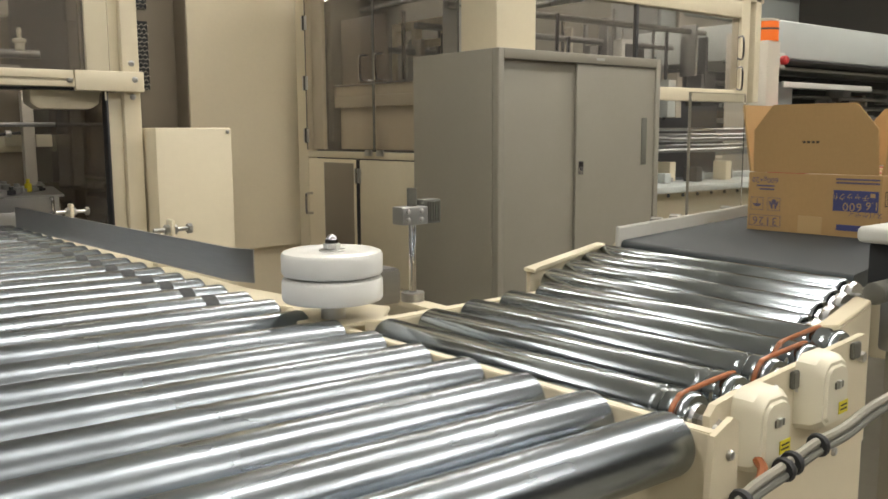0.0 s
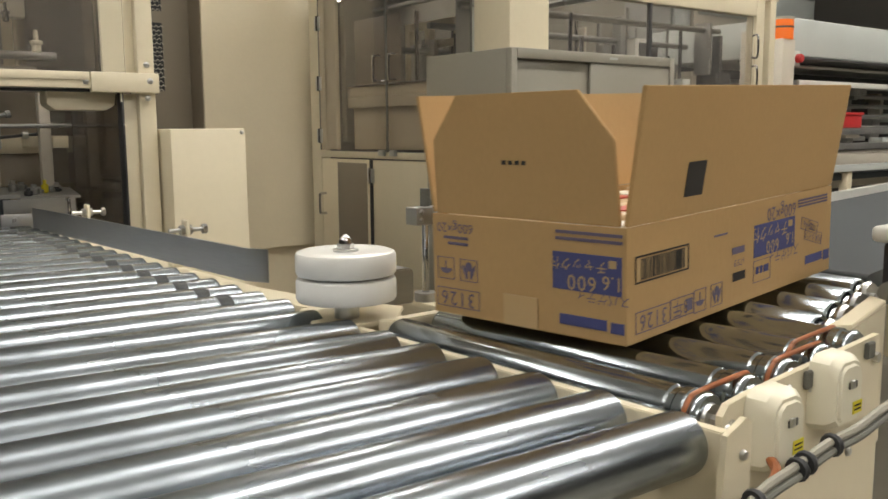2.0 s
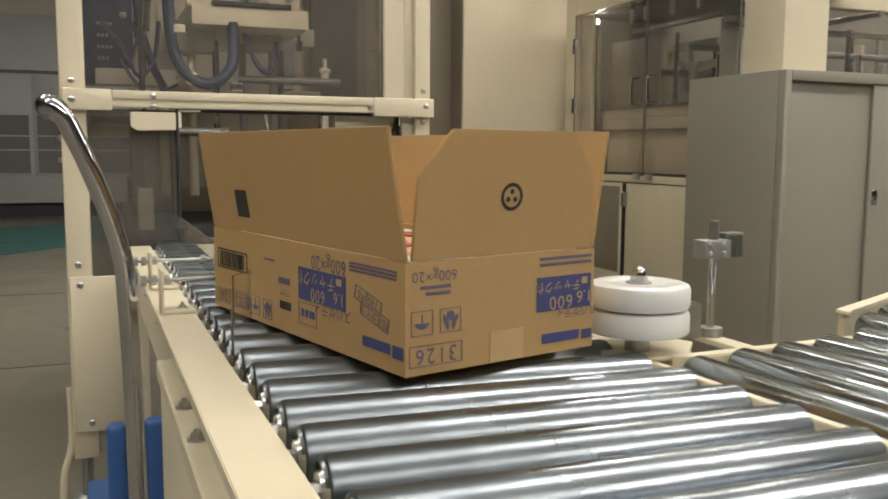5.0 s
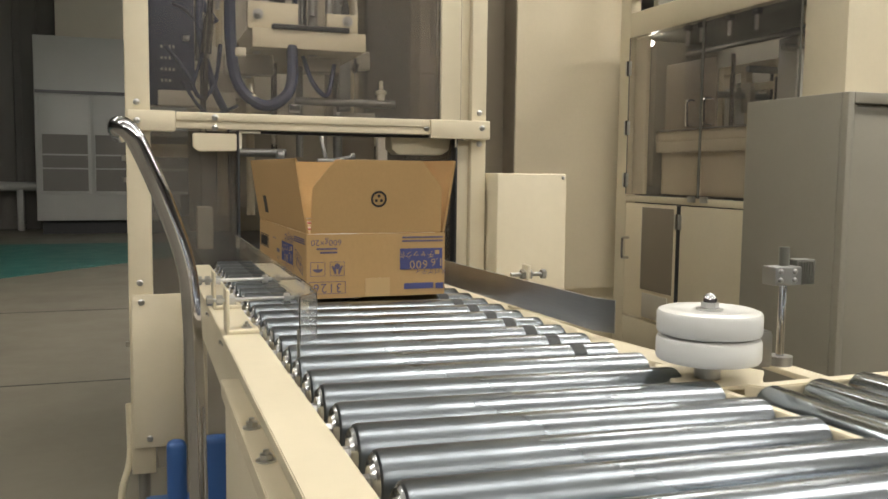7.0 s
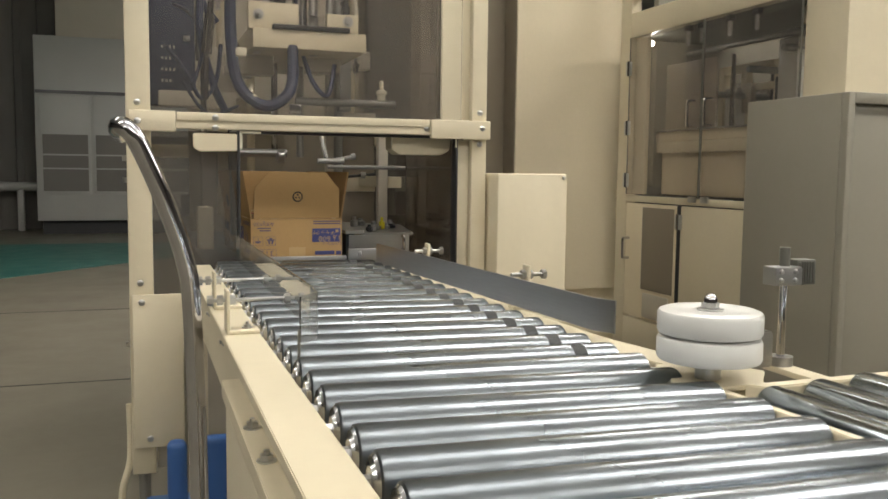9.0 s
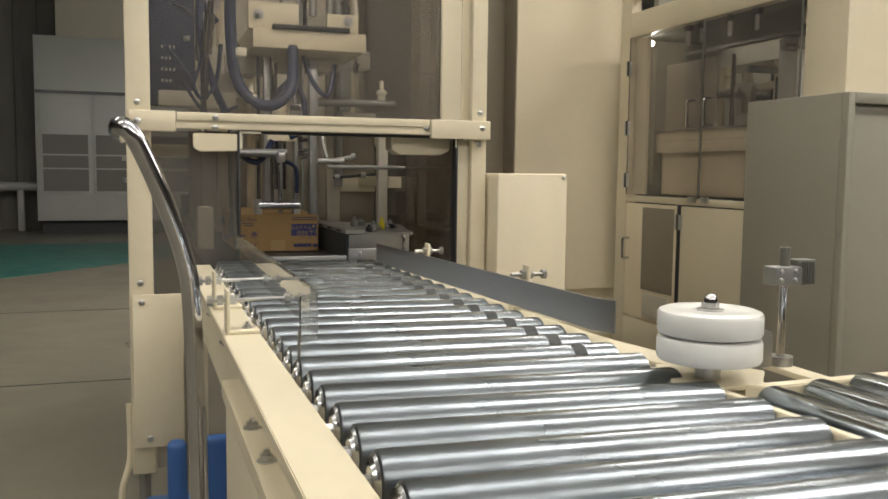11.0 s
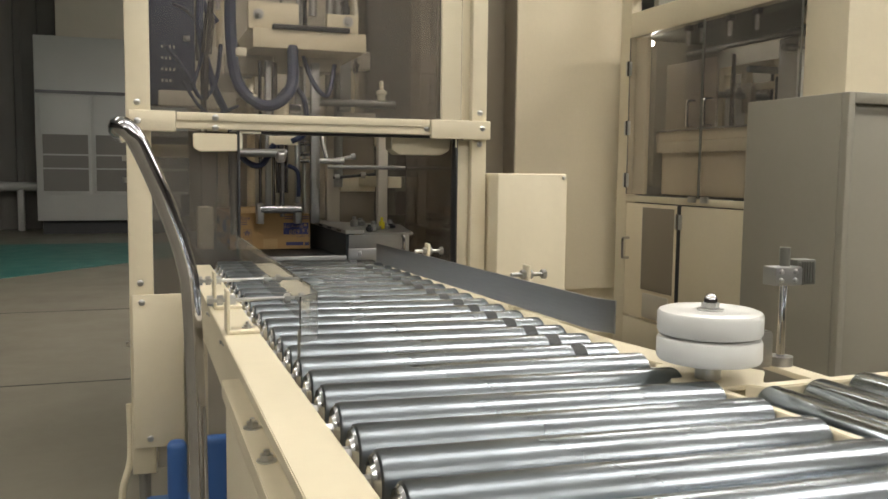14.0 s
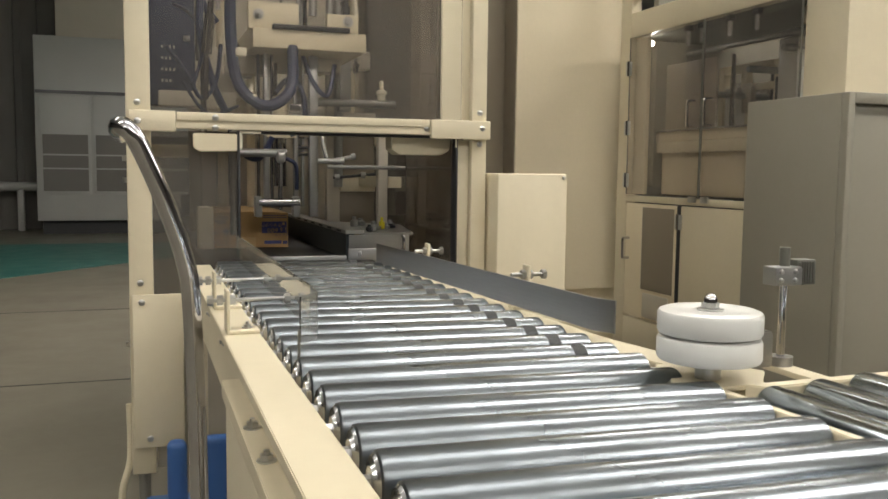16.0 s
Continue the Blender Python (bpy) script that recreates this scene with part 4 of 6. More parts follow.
    pipe(bm, [(0.055, 1.884, 0.786), (0.055, 1.868, 0.786), (0.055, 1.868, 0.750), (0.055, 1.884, 0.750)], 0.004, 8)
    part("handle", bm, CHROME, t, "small pull handle")
    for i, (x, y, r, h, m) in enumerate(((-0.01, 1.98, 0.010, 0.020, RUBBER), (0.012, 2.02, 0.014, 0.026, MID_METAL), (0.03, 2.05, 0.012, 0.018, BOLT), (0.052, 2.08, 0.009, 0.034, YELLOW), (0.070, 2.10, 0.012, 0.016, MID_METAL), (0.09, 2.12, 0.014, 0.012, RUBBER),
                                         (0.0, 2.2, 0.012, 0.03, BOLT), (0.03, 2.25, 0.016, 0.022, MID_METAL), (0.11, 2.2, 0.012, 0.02, BOLT))):
        bm = B()
        lathe(bm, [(r * 0.6, 0.792), (r, 0.794), (r, 0.792 + h * 0.6), (r * 0.5, 0.792 + h * 0.7), (r * 0.5, 0.792 + h)], (x, y, 0), "Z", 10)
        part("adjuster_knob", bm, m, t)
    bm = B()
    box(bm, (-0.335, 1.782, 0.724), (-0.118, 1.788, 0.748), 0.001)
    box(bm, (-0.117, 1.765, 0.728), (-0.027, 1.771, 0.766), 0.001)
    cyl(bm, (-0.085, 1.750, 0.752), (-0.085, 1.765, 0.752), 0.005, 8)
    cyl(bm, (-0.085, 1.758, 0.752), (-0.085, 1.7649, 0.752), 0.009, 6)
    part("entry_plate", bm, STEEL_PLATE, t)
    bm = B()
    box(bm, (-0.45, 1.81, 0.60), (0.10, 3.15, 0.718), 0.003)
    part("carton_track", bm, DARK_METAL, t)


def gripper():
    """The pick head that comes down inside the machine."""
    t = thing("pick_head", "steel pick head with cylinders and blue hoses", "gripper")
    for x, w, y0 in ((-0.085, 0.008, 0.0), (0.052, 0.013, 0.0), (0.0, 0.006, 0.004), (0.022, 0.004, 0.01)):
        bm = B()
        box(bm, (x - w, y0 - 0.01, -0.03 if w > 0.01 else 0.0), (x + w, y0 + 0.012, 0.44), 0.002)
        part("side_bar", bm, STEEL_PLATE if w > 0.01 else MID_METAL, t)
    for x in (-0.105, -0.066):
        bm = B()
        cyl(bm, (x, 0.02, 0.0), (x, 0.02, 0.44), 0.005, 10)
        part("guide_rod", bm, CHROME, t)
    for z in (0.155, 0.175, 0.205):
        bm = B()
        cyl(bm, (0.008, -0.006, z), (0.036, -0.006, z), 0.006, 10)
        part("fitting", bm, CHROME, t)
    bm = B()
    cyl(bm, (-0.045, 0, 0.06), (-0.045, 0, 0.20), 0.018, 16)
    part("cylinder", bm, CHROME, t)
    bm = B()
    cyl(bm, (-0.045, 0, -0.01), (-0.045, 0, 0.06), 0.007, 12)
    part("piston", bm, CHROME, t)
    bm = B()
    box(bm, (-0.085, -0.02, 0.20), (0.0, 0.02, 0.225), 0.003)
    part("head_plate", bm, CREAM, t)
    bm = B()
    cyl(bm, (-0.11, -0.01, 0.012), (0.01, -0.01, 0.012), 0.013, 14)
    part("roller_bar", bm, CHROME, t)
    for x in (-0.11, 0.0):
        bm = B()
        box(bm, (x - 0.01, -0.02, -0.03), (x + 0.01, 0.02, 0.03), 0.003)
        part("finger", bm, BOLT, t)
    bm = B()
    cyl(bm, (-0.045, 0.005, 0.24), (-0.045, 0.005, 0.32), 0.022, 16)
    part("cylinder_head", bm, CREAM, t)
    bm = B()
    pipe(bm, [(-0.02, -0.02, 0.21), (0.02, -0.03, 0.24), (0.015, -0.03, 0.33), (-0.02, -0.02, 0.37), (-0.06, -0.02, 0.33)], 0.008, 8)
    part("air_hose", bm, HOSE, t)
    bm = B()
    pipe(bm, [(-0.07, -0.02, 0.20), (-0.11, -0.03, 0.14), (-0.16, -0.03, 0.16), (-0.19, -0.02, 0.24)], 0.009, 8)
    part("air_hose", bm, HOSE, t)
    bm = B()
    pipe(bm, [(-0.03, -0.02, 0.14), (-0.005, -0.035, 0.12), (-0.002, -0.03, 0.05)], 0.006, 8)
    part("air_hose", bm, HOSE, t)
    return t


def low_box():
    t = thing("switch_box", "cream steel low cabinet beside the packing machine", "cabinet")
    bm = B()
    box(bm, (0.266, 1.742, 0.30), (0.464, 2.02, 0.955), 0.004)
    part("body", bm, CREAM, t)
    bm = B()
    box(bm, (0.266, 1.736, 0.302), (0.462, 1.7415, 0.953), 0.002)
    part("front_panel", bm, CREAM, t)
    bm = B()
    box(bm, (0.28, 1.76, FLOOR), (0.45, 2.0, 0.30), 0.003)
    part("plinth", bm, CREAM_GREY, t)
    s = part("panel_screw", screw_bm(0.005), BOLT, t)
    s.matrix_basis = pose(0.452, 1.736, 0.945, 90, 0, 0)


def column_cabinet():
    t = thing("control_cabinet", "tall cream steel control cabinet with rounded edge", "cabinet")
    bm = B()
    pts = [(1.012, 3.32), (1.012, 3.52), (1.62, 3.52)] + [(1.62 - 0.10 + 0.10 * math.cos(radians(a)), 3.42 + 0.10 * math.sin(radians(a))) for a in range(0, -91, -15)]
    prism(bm, pts, "Z", 0.415, 3.6)
    part("body", bm, CREAM_WALL, t)
    bm = B()
    box(bm, (1.03, 3.36, FLOOR), (1.60, 3.50, 0.414))
    part("plinth", bm, CREAM_WALL, t)
    # side of the same cream cabinet, its shade painted in as taupe
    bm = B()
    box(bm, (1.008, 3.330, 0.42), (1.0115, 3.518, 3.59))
    part("side_panel", bm, BROWN_SIDE, t, "cream cabinet side with its shade painted taupe")
    # vented flank, its shade put into the taupe colour
    t = thing("shaded_vent_cabinet", "cream cabinet side painted taupe for shade, with black mesh vents", "cabinet")
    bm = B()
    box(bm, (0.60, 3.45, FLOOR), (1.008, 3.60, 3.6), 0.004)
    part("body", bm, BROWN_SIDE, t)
    for z0, z1 in ((1.13, 1.42), (1.47, 1.9)):
        bm = B()
        box(bm, (0.72, 3.446, z0), (0.885, 3.4495, z1))
        v = part("vent_back", bm, RUBBER, t)
        n = int((z1 - z0) / 0.018)
        for k in range(n):
            bm = B()
            for j in range(8):
                x = 0.726 + 0.0205 * j + (0.010 if k % 2 else 0)
                cyl(bm, (x - 0.009, 3.444, z0 + 0.018 * k), (x, 3.444, z0 + 0.018 * k + 0.009), 0.0016, 4)
                cyl(bm, (x, 3.444, z0 + 0.018 * k + 0.009), (x + 0.009, 3.444, z0 + 0.018 * k), 0.0016, 4)
            part("mesh_row", bm, CREAM_GREY, v)
    for k in range(4):
        bm = B()
        box(bm, (0.905 + 0.02 * k, 3.444, 1.75), (0.915 + 0.02 * k, 3.4495, 1.84))
        part("louvre", bm, DARK_METAL, t)


EX = 1.46


def d_handle(parent, y, z0, z1, x=None):
    x = EX if x is None else x
    bm = B()
    pipe(bm, [(x, y, z0), (x - 0.03, y, z0 + 0.002), (x - 0.036, y, z0 + 0.012), (x - 0.036, y, z1 - 0.012), (x - 0.03, y, z1 - 0.002), (x, y, z1)], 0.006, 8)
    part("handle", bm, CHROME, parent, "chrome pull handle")


def hinge_at(parent, y, z):
    for dy in (-0.013, 0.013):
        bm = B()
        box(bm, (EX - 0.008, y + dy - 0.011, z - 0.03), (EX - 0.003, y + dy + 0.011, z + 0.03), 0.002)
        h = part("hinge", bm, BOLT, parent)
    bm = B()
    cyl(bm, (EX - 0.009, y, z - 0.032), (EX - 0.009, y, z + 0.032), 0.006, 8)
    part("hinge_pin", bm, CHROME, parent)


def enclosure():
    t = thing("machine_enclosure", "cream framed machine enclosure with smoky acrylic doors", "machine enclosure")
    # west face along x = EX, from the far post to the corner pillar
    def wbox(name, y0, y1, z0, z1, d=0.05, m=CREAM, out=0.0):
        bm = B()
        box(bm, (EX - out, y0, z0), (EX + d, y1, z1), 0.003)
        return part(name, bm, m, t)
    wbox("post", 3.10, 3.185, FLOOR, 3.0)
    wbox("pillar", 1.835, 2.02, FLOOR, 3.0, 0.18)
    wbox("mid_rail", 2.02, 3.10, 0.835, 0.862)
    wbox("top_rail", 2.02, 3.10, 1.555, 1.66)
    wbox("bottom_rail", 2.02, 3.10, 0.20, 0.32)
    wbox("header", 2.02, 3.10, 1.72, 1.78, 0.04)
    # upper doors
    for y0, y1, nm in ((2.562, 3.095, "upper_door"), (2.03, 2.556, "upper_door")):
        bm = B()
        box(bm, (EX - 0.006, y0 + 0.004, 0.868), (EX + 0.000, y1 - 0.004, 1.552))
        d = part(nm, bm, ACRYLIC, t, "frameless smoky acrylic door", smooth=False)
        d.visible_shadow = False
        for ya, yb in ((y0, y0 + 0.0035), (y1 - 0.0035, y1)):
            bm = B()
            box(bm, (EX - 0.0065, ya, 0.868), (EX + 0.0005, yb, 1.552))
            part("pane_edge", bm, GREY_DARK, d, "dark polished pane edge")
        yh = y0 + 0.045 if y0 > 2.3 else y1 - 0.06
        d_handle(d, yh, 1.145, 1.245)
        bm = B()
        yl = y0 + 0.03 if y0 > 2.3 else y1 - 0.045
        box(bm, (EX - 0.016, yl - 0.022, 0.848), (EX - 0.0065, yl + 0.022, 0.872), 0.002)
        part("catch", bm, BOLT, d, "steel door catch")
    for z in (0.93, 1.16, 1.42):
        hinge_at(t, 3.098, z)
    # lower doors, the far one with a panel of clear acrylic
    bm = B()
    box(bm, (EX - 0.004, 2.70, 0.33), (EX + 0.02, 3.09, 0.83), 0.003)
    d = part("lower_door", bm, CREAM_WALL, t)
    bm = B()
    box(bm, (EX - 0.007, 2.715, 0.46), (EX - 0.0045, 2.95, 0.815), 0.001)
    part("inset_panel", bm, BROWN_SIDE, d, "taupe inset panel")
    bm = B()
    box(bm, (EX - 0.0095, 2.74, 0.34), (EX - 0.0045, 2.93, 0.445), 0.001)
    part("inset_panel", bm, CREAM_GREY, d)
    d_handle(d, 3.06, 0.585, 0.675)
    bm = B()
    box(bm, (EX - 0.004, 2.03, 0.33), (EX + 0.02, 2.672, 0.83), 0.003)
    d = part("lower_door", bm, CREAM, t)
    bm = B()
    box(bm, (EX - 0.003, 2.674, 0.33), (EX + 0.01, 2.698, 0.83))
    part("door_gap", bm, RUBBER, t)
    hinge_at(t, 2.686, 0.765)
    # works seen through the doors: rear sheet, cross beams, an open cream frame and a dark sheet added for the unlit
    # top
    for nm, a, b, m in (("inner_stile", (EX + 0.03, 3.005, 0.87), (EX + 0.05, 3.095, 1.55), CREAM), ("lower_sheet", (EX + 0.12, 2.04, 0.87), (EX + 0.13, 3.004, 1.05), CREAM_WALL),
                        ("cross_beam", (EX + 0.09, 2.04, 1.05), (EX + 0.14, 3.004, 1.097), CREAM), ("cross_beam", (EX + 0.10, 2.04, 1.099), (EX + 0.14, 3.004, 1.140), CREAM_WALL),
                        ("glide_bar", (EX + 0.085, 2.04, 1.141), (EX + 0.10, 3.004, 1.147), STEEL_PLATE), ("upper_sheet", (EX + 0.13, 2.652, 1.15), (EX + 0.14, 3.004, 1.43), BROWN_SIDE),
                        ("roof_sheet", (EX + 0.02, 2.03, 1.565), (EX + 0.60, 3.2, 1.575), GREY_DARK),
                        ("works_shelf", (EX + 0.145, 2.27, 1.10), (EX + 0.56, 3.1, 1.14), CREAM_GREY)):
        bm = B()
        box(bm, a, b, 0.002)
        part(nm, bm, m, t)
    for y0, z0, y1, z1 in ((2.655, 1.16, 2.690, 1.44), (2.865, 1.16, 2.90, 1.44), (3.02, 1.16, 3.055, 1.44), (2.691, 1.405, 2.864, 1.44), (2.901, 1.405, 3.019, 1.44), (2.691, 1.32, 2.864, 1.35)):
        bm = B()
        box(bm, (EX + 0.44, y0, z0), (EX + 0.475, y1, z1), 0.003)
        part("frame_bar", bm, CREAM, t)
    for y, z, h, m in ((2.93, 1.18, 0.10, WHITE_RAIL), (2.96, 1.30, 0.07, MID_METAL), (2.915, 1.29, 0.03, DARK_METAL), (2.985, 1.17, 0.16, PLASTIC_CREAM), (2.72, 1.17, 0.13, MID_METAL), (2.79, 1.17, 0.10, DARK_METAL)):
        bm = B()
        box(bm, (EX + 0.49, y, z), (EX + 0.53, y + 0.035, z + h), 0.003)
        cyl(bm, (EX + 0.485, y + 0.017, z + h * 0.6), (EX + 0.49, y + 0.017, z + h * 0.6), 0.008, 10)
        part("valve_unit", bm, m, t)
    for z, x, y0 in ((1.50, 0.30, 2.05), (1.46, 0.65, 2.05)):
        bm = B()
        cyl(bm, (EX + x, y0, z), (EX + x, 3.1, z), 0.012, 12)
        part("works_rod", bm, MID_METAL, t)
    for y in (2.28, 2.43, 2.60, 2.69):
        bm = B()
        box(bm, (EX + 0.006, y - 0.016, 1.525), (EX + 0.03, y + 0.016, 1.548), 0.003)
        part("switch_body", bm, RUBBER, t)
        bm = B()
        cyl(bm, (EX + 0.015, y - 0.004, 1.47), (EX + 0.015, y - 0.004, 1.524), 0.009, 10)
        part("switch", bm, BOLT, t)
    # south face beyond the pillar
    SY = 1.90
    def sbox(name, x0, x1, z0, z1, d=0.05, m=CREAM):
        bm = B()
        box(bm, (x0, SY + 0.3, z0), (x1, SY + 0.3 + d, z1), 0.003)
        return part(name, bm, m, t)
    sbox("sill_beam", 1.66, 3.43, 1.085, 1.145, 0.06)
    sbox("top_beam", 1.66, 3.43, 1.50, 1.58, 0.06)
    sbox("header", 1.66, 3.62, 1.585, 1.68, 0.04)
    sbox("post", 3.43, 3.50, 1.086, 2.4, 0.06)
    sbox("post", 3.55, 3.60, 1.086, 2.4, 0.06)
    for x0, x1 in ((1.665, 2.62), (2.64, 3.425)):
        bm = B()
        box(bm, (x0, SY + 0.315, 1.146), (x1, SY + 0.32, 1.499))
        p = part("guard_pane", bm, ACRYLIC, t, smooth=False)
        p.visible_shadow = False
    bm = B()
    box(bm, (2.622, SY + 0.305, 1.146), (2.638, SY + 0.325, 1.499))
    part("pane_strip", bm, DARK_METAL, t)
    for x, z in ((1.75, 1.38), (3.40, 1.40), (3.40, 1.25)):
        bm = B()
        pipe(bm, [(x, SY + 0.30, z), (x, SY + 0.27, z), (x, SY + 0.27, z - 0.1), (x, SY + 0.30, z - 0.1)], 0.005, 8)
        part("handle", bm, CHROME, t)
    bm = B()
    box(bm, (3.14, SY + 0.29, 1.66), (3.48, SY + 0.2995, 1.9), 0.004)
    part("cover_plate", bm, CREAM, t)
    # works behind the south panes
    rnd = random.Random(4)
    for i in range(70):
        x = 1.75 + rnd.random() * 1.65
        y = SY + 0.45 + rnd.random() * 0.7
        z = 1.10 + rnd.random() * 0.25
        w, d, h = 0.015 + rnd.random() ** 2 * 0.12, 0.03 + rnd.random() * 0.08, 0.02 + rnd.random() ** 2 * 0.22
        bm = B()
        box(bm, (x, y, z - 0.1), (x + w, y + d, z + h), 0.003)
        part("works_block", bm, rnd.choice((CREAM_GREY, MID_METAL, DARK_METAL, WHITE_MACH, WHITE_RAIL, MID_METAL, DARK_METAL)), t)
    for i in range(30):
        x = 1.75 + rnd.random() * 1.6
        y = SY + 0.45 + rnd.random() * 0.6
        bm = B()
        cyl(bm, (x, y, 1.0), (x, y, 1.25 + rnd.random() * 0.3), 0.006 + rnd.random() * 0.008, 8)
        part("works_rod", bm, rnd.choice((CHROME, MID_METAL, DARK_METAL)), t)
    for z, y in ((1.44, 0.5), (1.38, 0.7), (1.30, 0.95)):
        bm = B()
        cyl(bm, (1.7, SY + y, z), (3.4, SY + y, z), 0.014, 10)
        part("works_rod", bm, MID_METAL, t)
    bm = B()
    box(bm, (2.66, SY + 0.42, 1.12), (2.76, SY + 0.47, 1.36), 0.003)
    scr = part("white_panel", bm, WHITE_RAIL, t, "white framed operator panel")
    bm = B()
    box(bm, (2.685, SY + 0.416, 1.2), (2.735, SY + 0.4195, 1.34))
    part("screen", bm, DARK_METAL, scr)
    bm = B()
    box(bm, (1.66, SY + 1.3, 0.9), (3.6, SY + 1.34, 2.2), 0.003)
    part("rear_panel", bm, GREY_CAB, t)
    # shelf level below the panes, seen past the grey cabinet
    bm = B()
    box(bm, (2.4, SY + 0.25, 0.655), (3.9, SY + 0.6, 0.685), 0.003)
    part("tray_shelf", bm, WHITE_MACH, t)
    bm = B()
    box(bm, (2.4, SY + 0.33, FLOOR), (3.9, SY + 0.37, 0.654), 0.003)
    part("lower_panel", bm, CREAM, t)
    bm = B()
    box(bm, (2.4, SY + 0.75, 0.685), (3.9, SY + 0.8, 1.09), 0.003)
    part("back_sheet", bm, DARK_METAL, t)
    for i in range(12):
        x = 2.75 + i * 0.085
        bm = B()
        box(bm, (x, SY + 0.42 + 0.05 * (i % 3), 0.686), (x + 0.05, SY + 0.5 + 0.05 * (i % 3), 0.71 + 0.05 * ((i * 7) % 4) / 2), 0.003)
        part("works_block", bm, (MID_METAL, CREAM, DARK_METAL, WHITE_MACH)[i % 4], t)
    for i in range(8):
        x = 2.7 + i * 0.11
        bm = B()
        cyl(bm, (x, SY + 0.245, 0.645), (x, SY + 0.25, 0.645), 0.009, 10)
        part("rubber_stop", bm, RUBBER, t)
    for k, z in enumerate((0.95, 0.92, 0.90, 0.865, 0.84)):
        bm = B()
        cyl(bm, (2.5, SY + 0.45 + 0.04 * k, z), (3.9, SY + 0.45 + 0.04 * k, z), 0.008 + 0.003 * (k % 3), 10)
        part("works_rod", bm, MID_METAL, t)


def grey_cabinet():
    t = thing("steel_cabinet", "grey-green steel cabinet with two sliding doors", "cabinet")
    x0, x1, y0, y1, z1 = 1.348, 2.152, 1.70, 2.15, 1.203
    bm = B()
    box(bm, (x0, y0 + 0.03, FLOOR), (x1, y1, z1 - 0.0), 0.003)
    part("body", bm, GREY_CAB, t)
    bm = B()
    box(bm, (x0, y0, FLOOR), (x0 + 0.024, y0 + 0.0295, z1), 0.003)
    box(bm, (x1 - 0.024, y0, FLOOR), (x1, y0 + 0.0295, z1), 0.003)
    box(bm, (x0 + 0.0245, y0, z1 - 0.032), (x1 - 0.0245, y0 + 0.0295, z1), 0.002)
    box(bm, (x0 + 0.0245, y0, FLOOR), (x1 - 0.0245, y0 + 0.0295, FLOOR + 0.05), 0.002)
    part("front_frame", bm, GREY_CAB, t)
    xm = 1.712
    bm = B()
    box(bm, (x0 + 0.025, y0 + 0.019, FLOOR + 0.051), (xm + 0.02, y0 + 0.029, z1 - 0.033), 0.002)
    part("sliding_door", bm, GREY_CAB, t)
    bm = B()
    box(bm, (xm, y0 + 0.006, FLOOR + 0.051), (x1 - 0.025, y0 + 0.017, z1 - 0.033), 0.003)
    d = part("sliding_door", bm, GREY_CAB, t)
    bm = B()
    box(bm, (1.722, y0 + 0.001, 0.795), (1.745, y0 + 0.006, 0.84), 0.003)
    k = part("lock", bm, CHROME, d, "chrome keyhole lock")
    bm = B()
    cyl(bm, (1.733, y0 - 0.002, 0.815), (1.733, y0 + 0.001, 0.815), 0.007, 12)
    part("keyhole", bm, DARK_METAL, k)
    # flat slab, the recess's shade put into its dark grey
    bm = B()
    box(bm, (2.055, y0 + 0.0045, 0.82), (2.085, y0 + 0.0062, 0.99), 0.0005)
    part("finger_pull", bm, GREY_DARK, d, "recessed finger pull")
    bm = B()
    box(bm, (1.80, y0 - 0.001, z1 - 0.02), (1.84, y0 + 0.0002, z1 - 0.012))
    part("maker_plate", bm, WHITE_CAB, t)


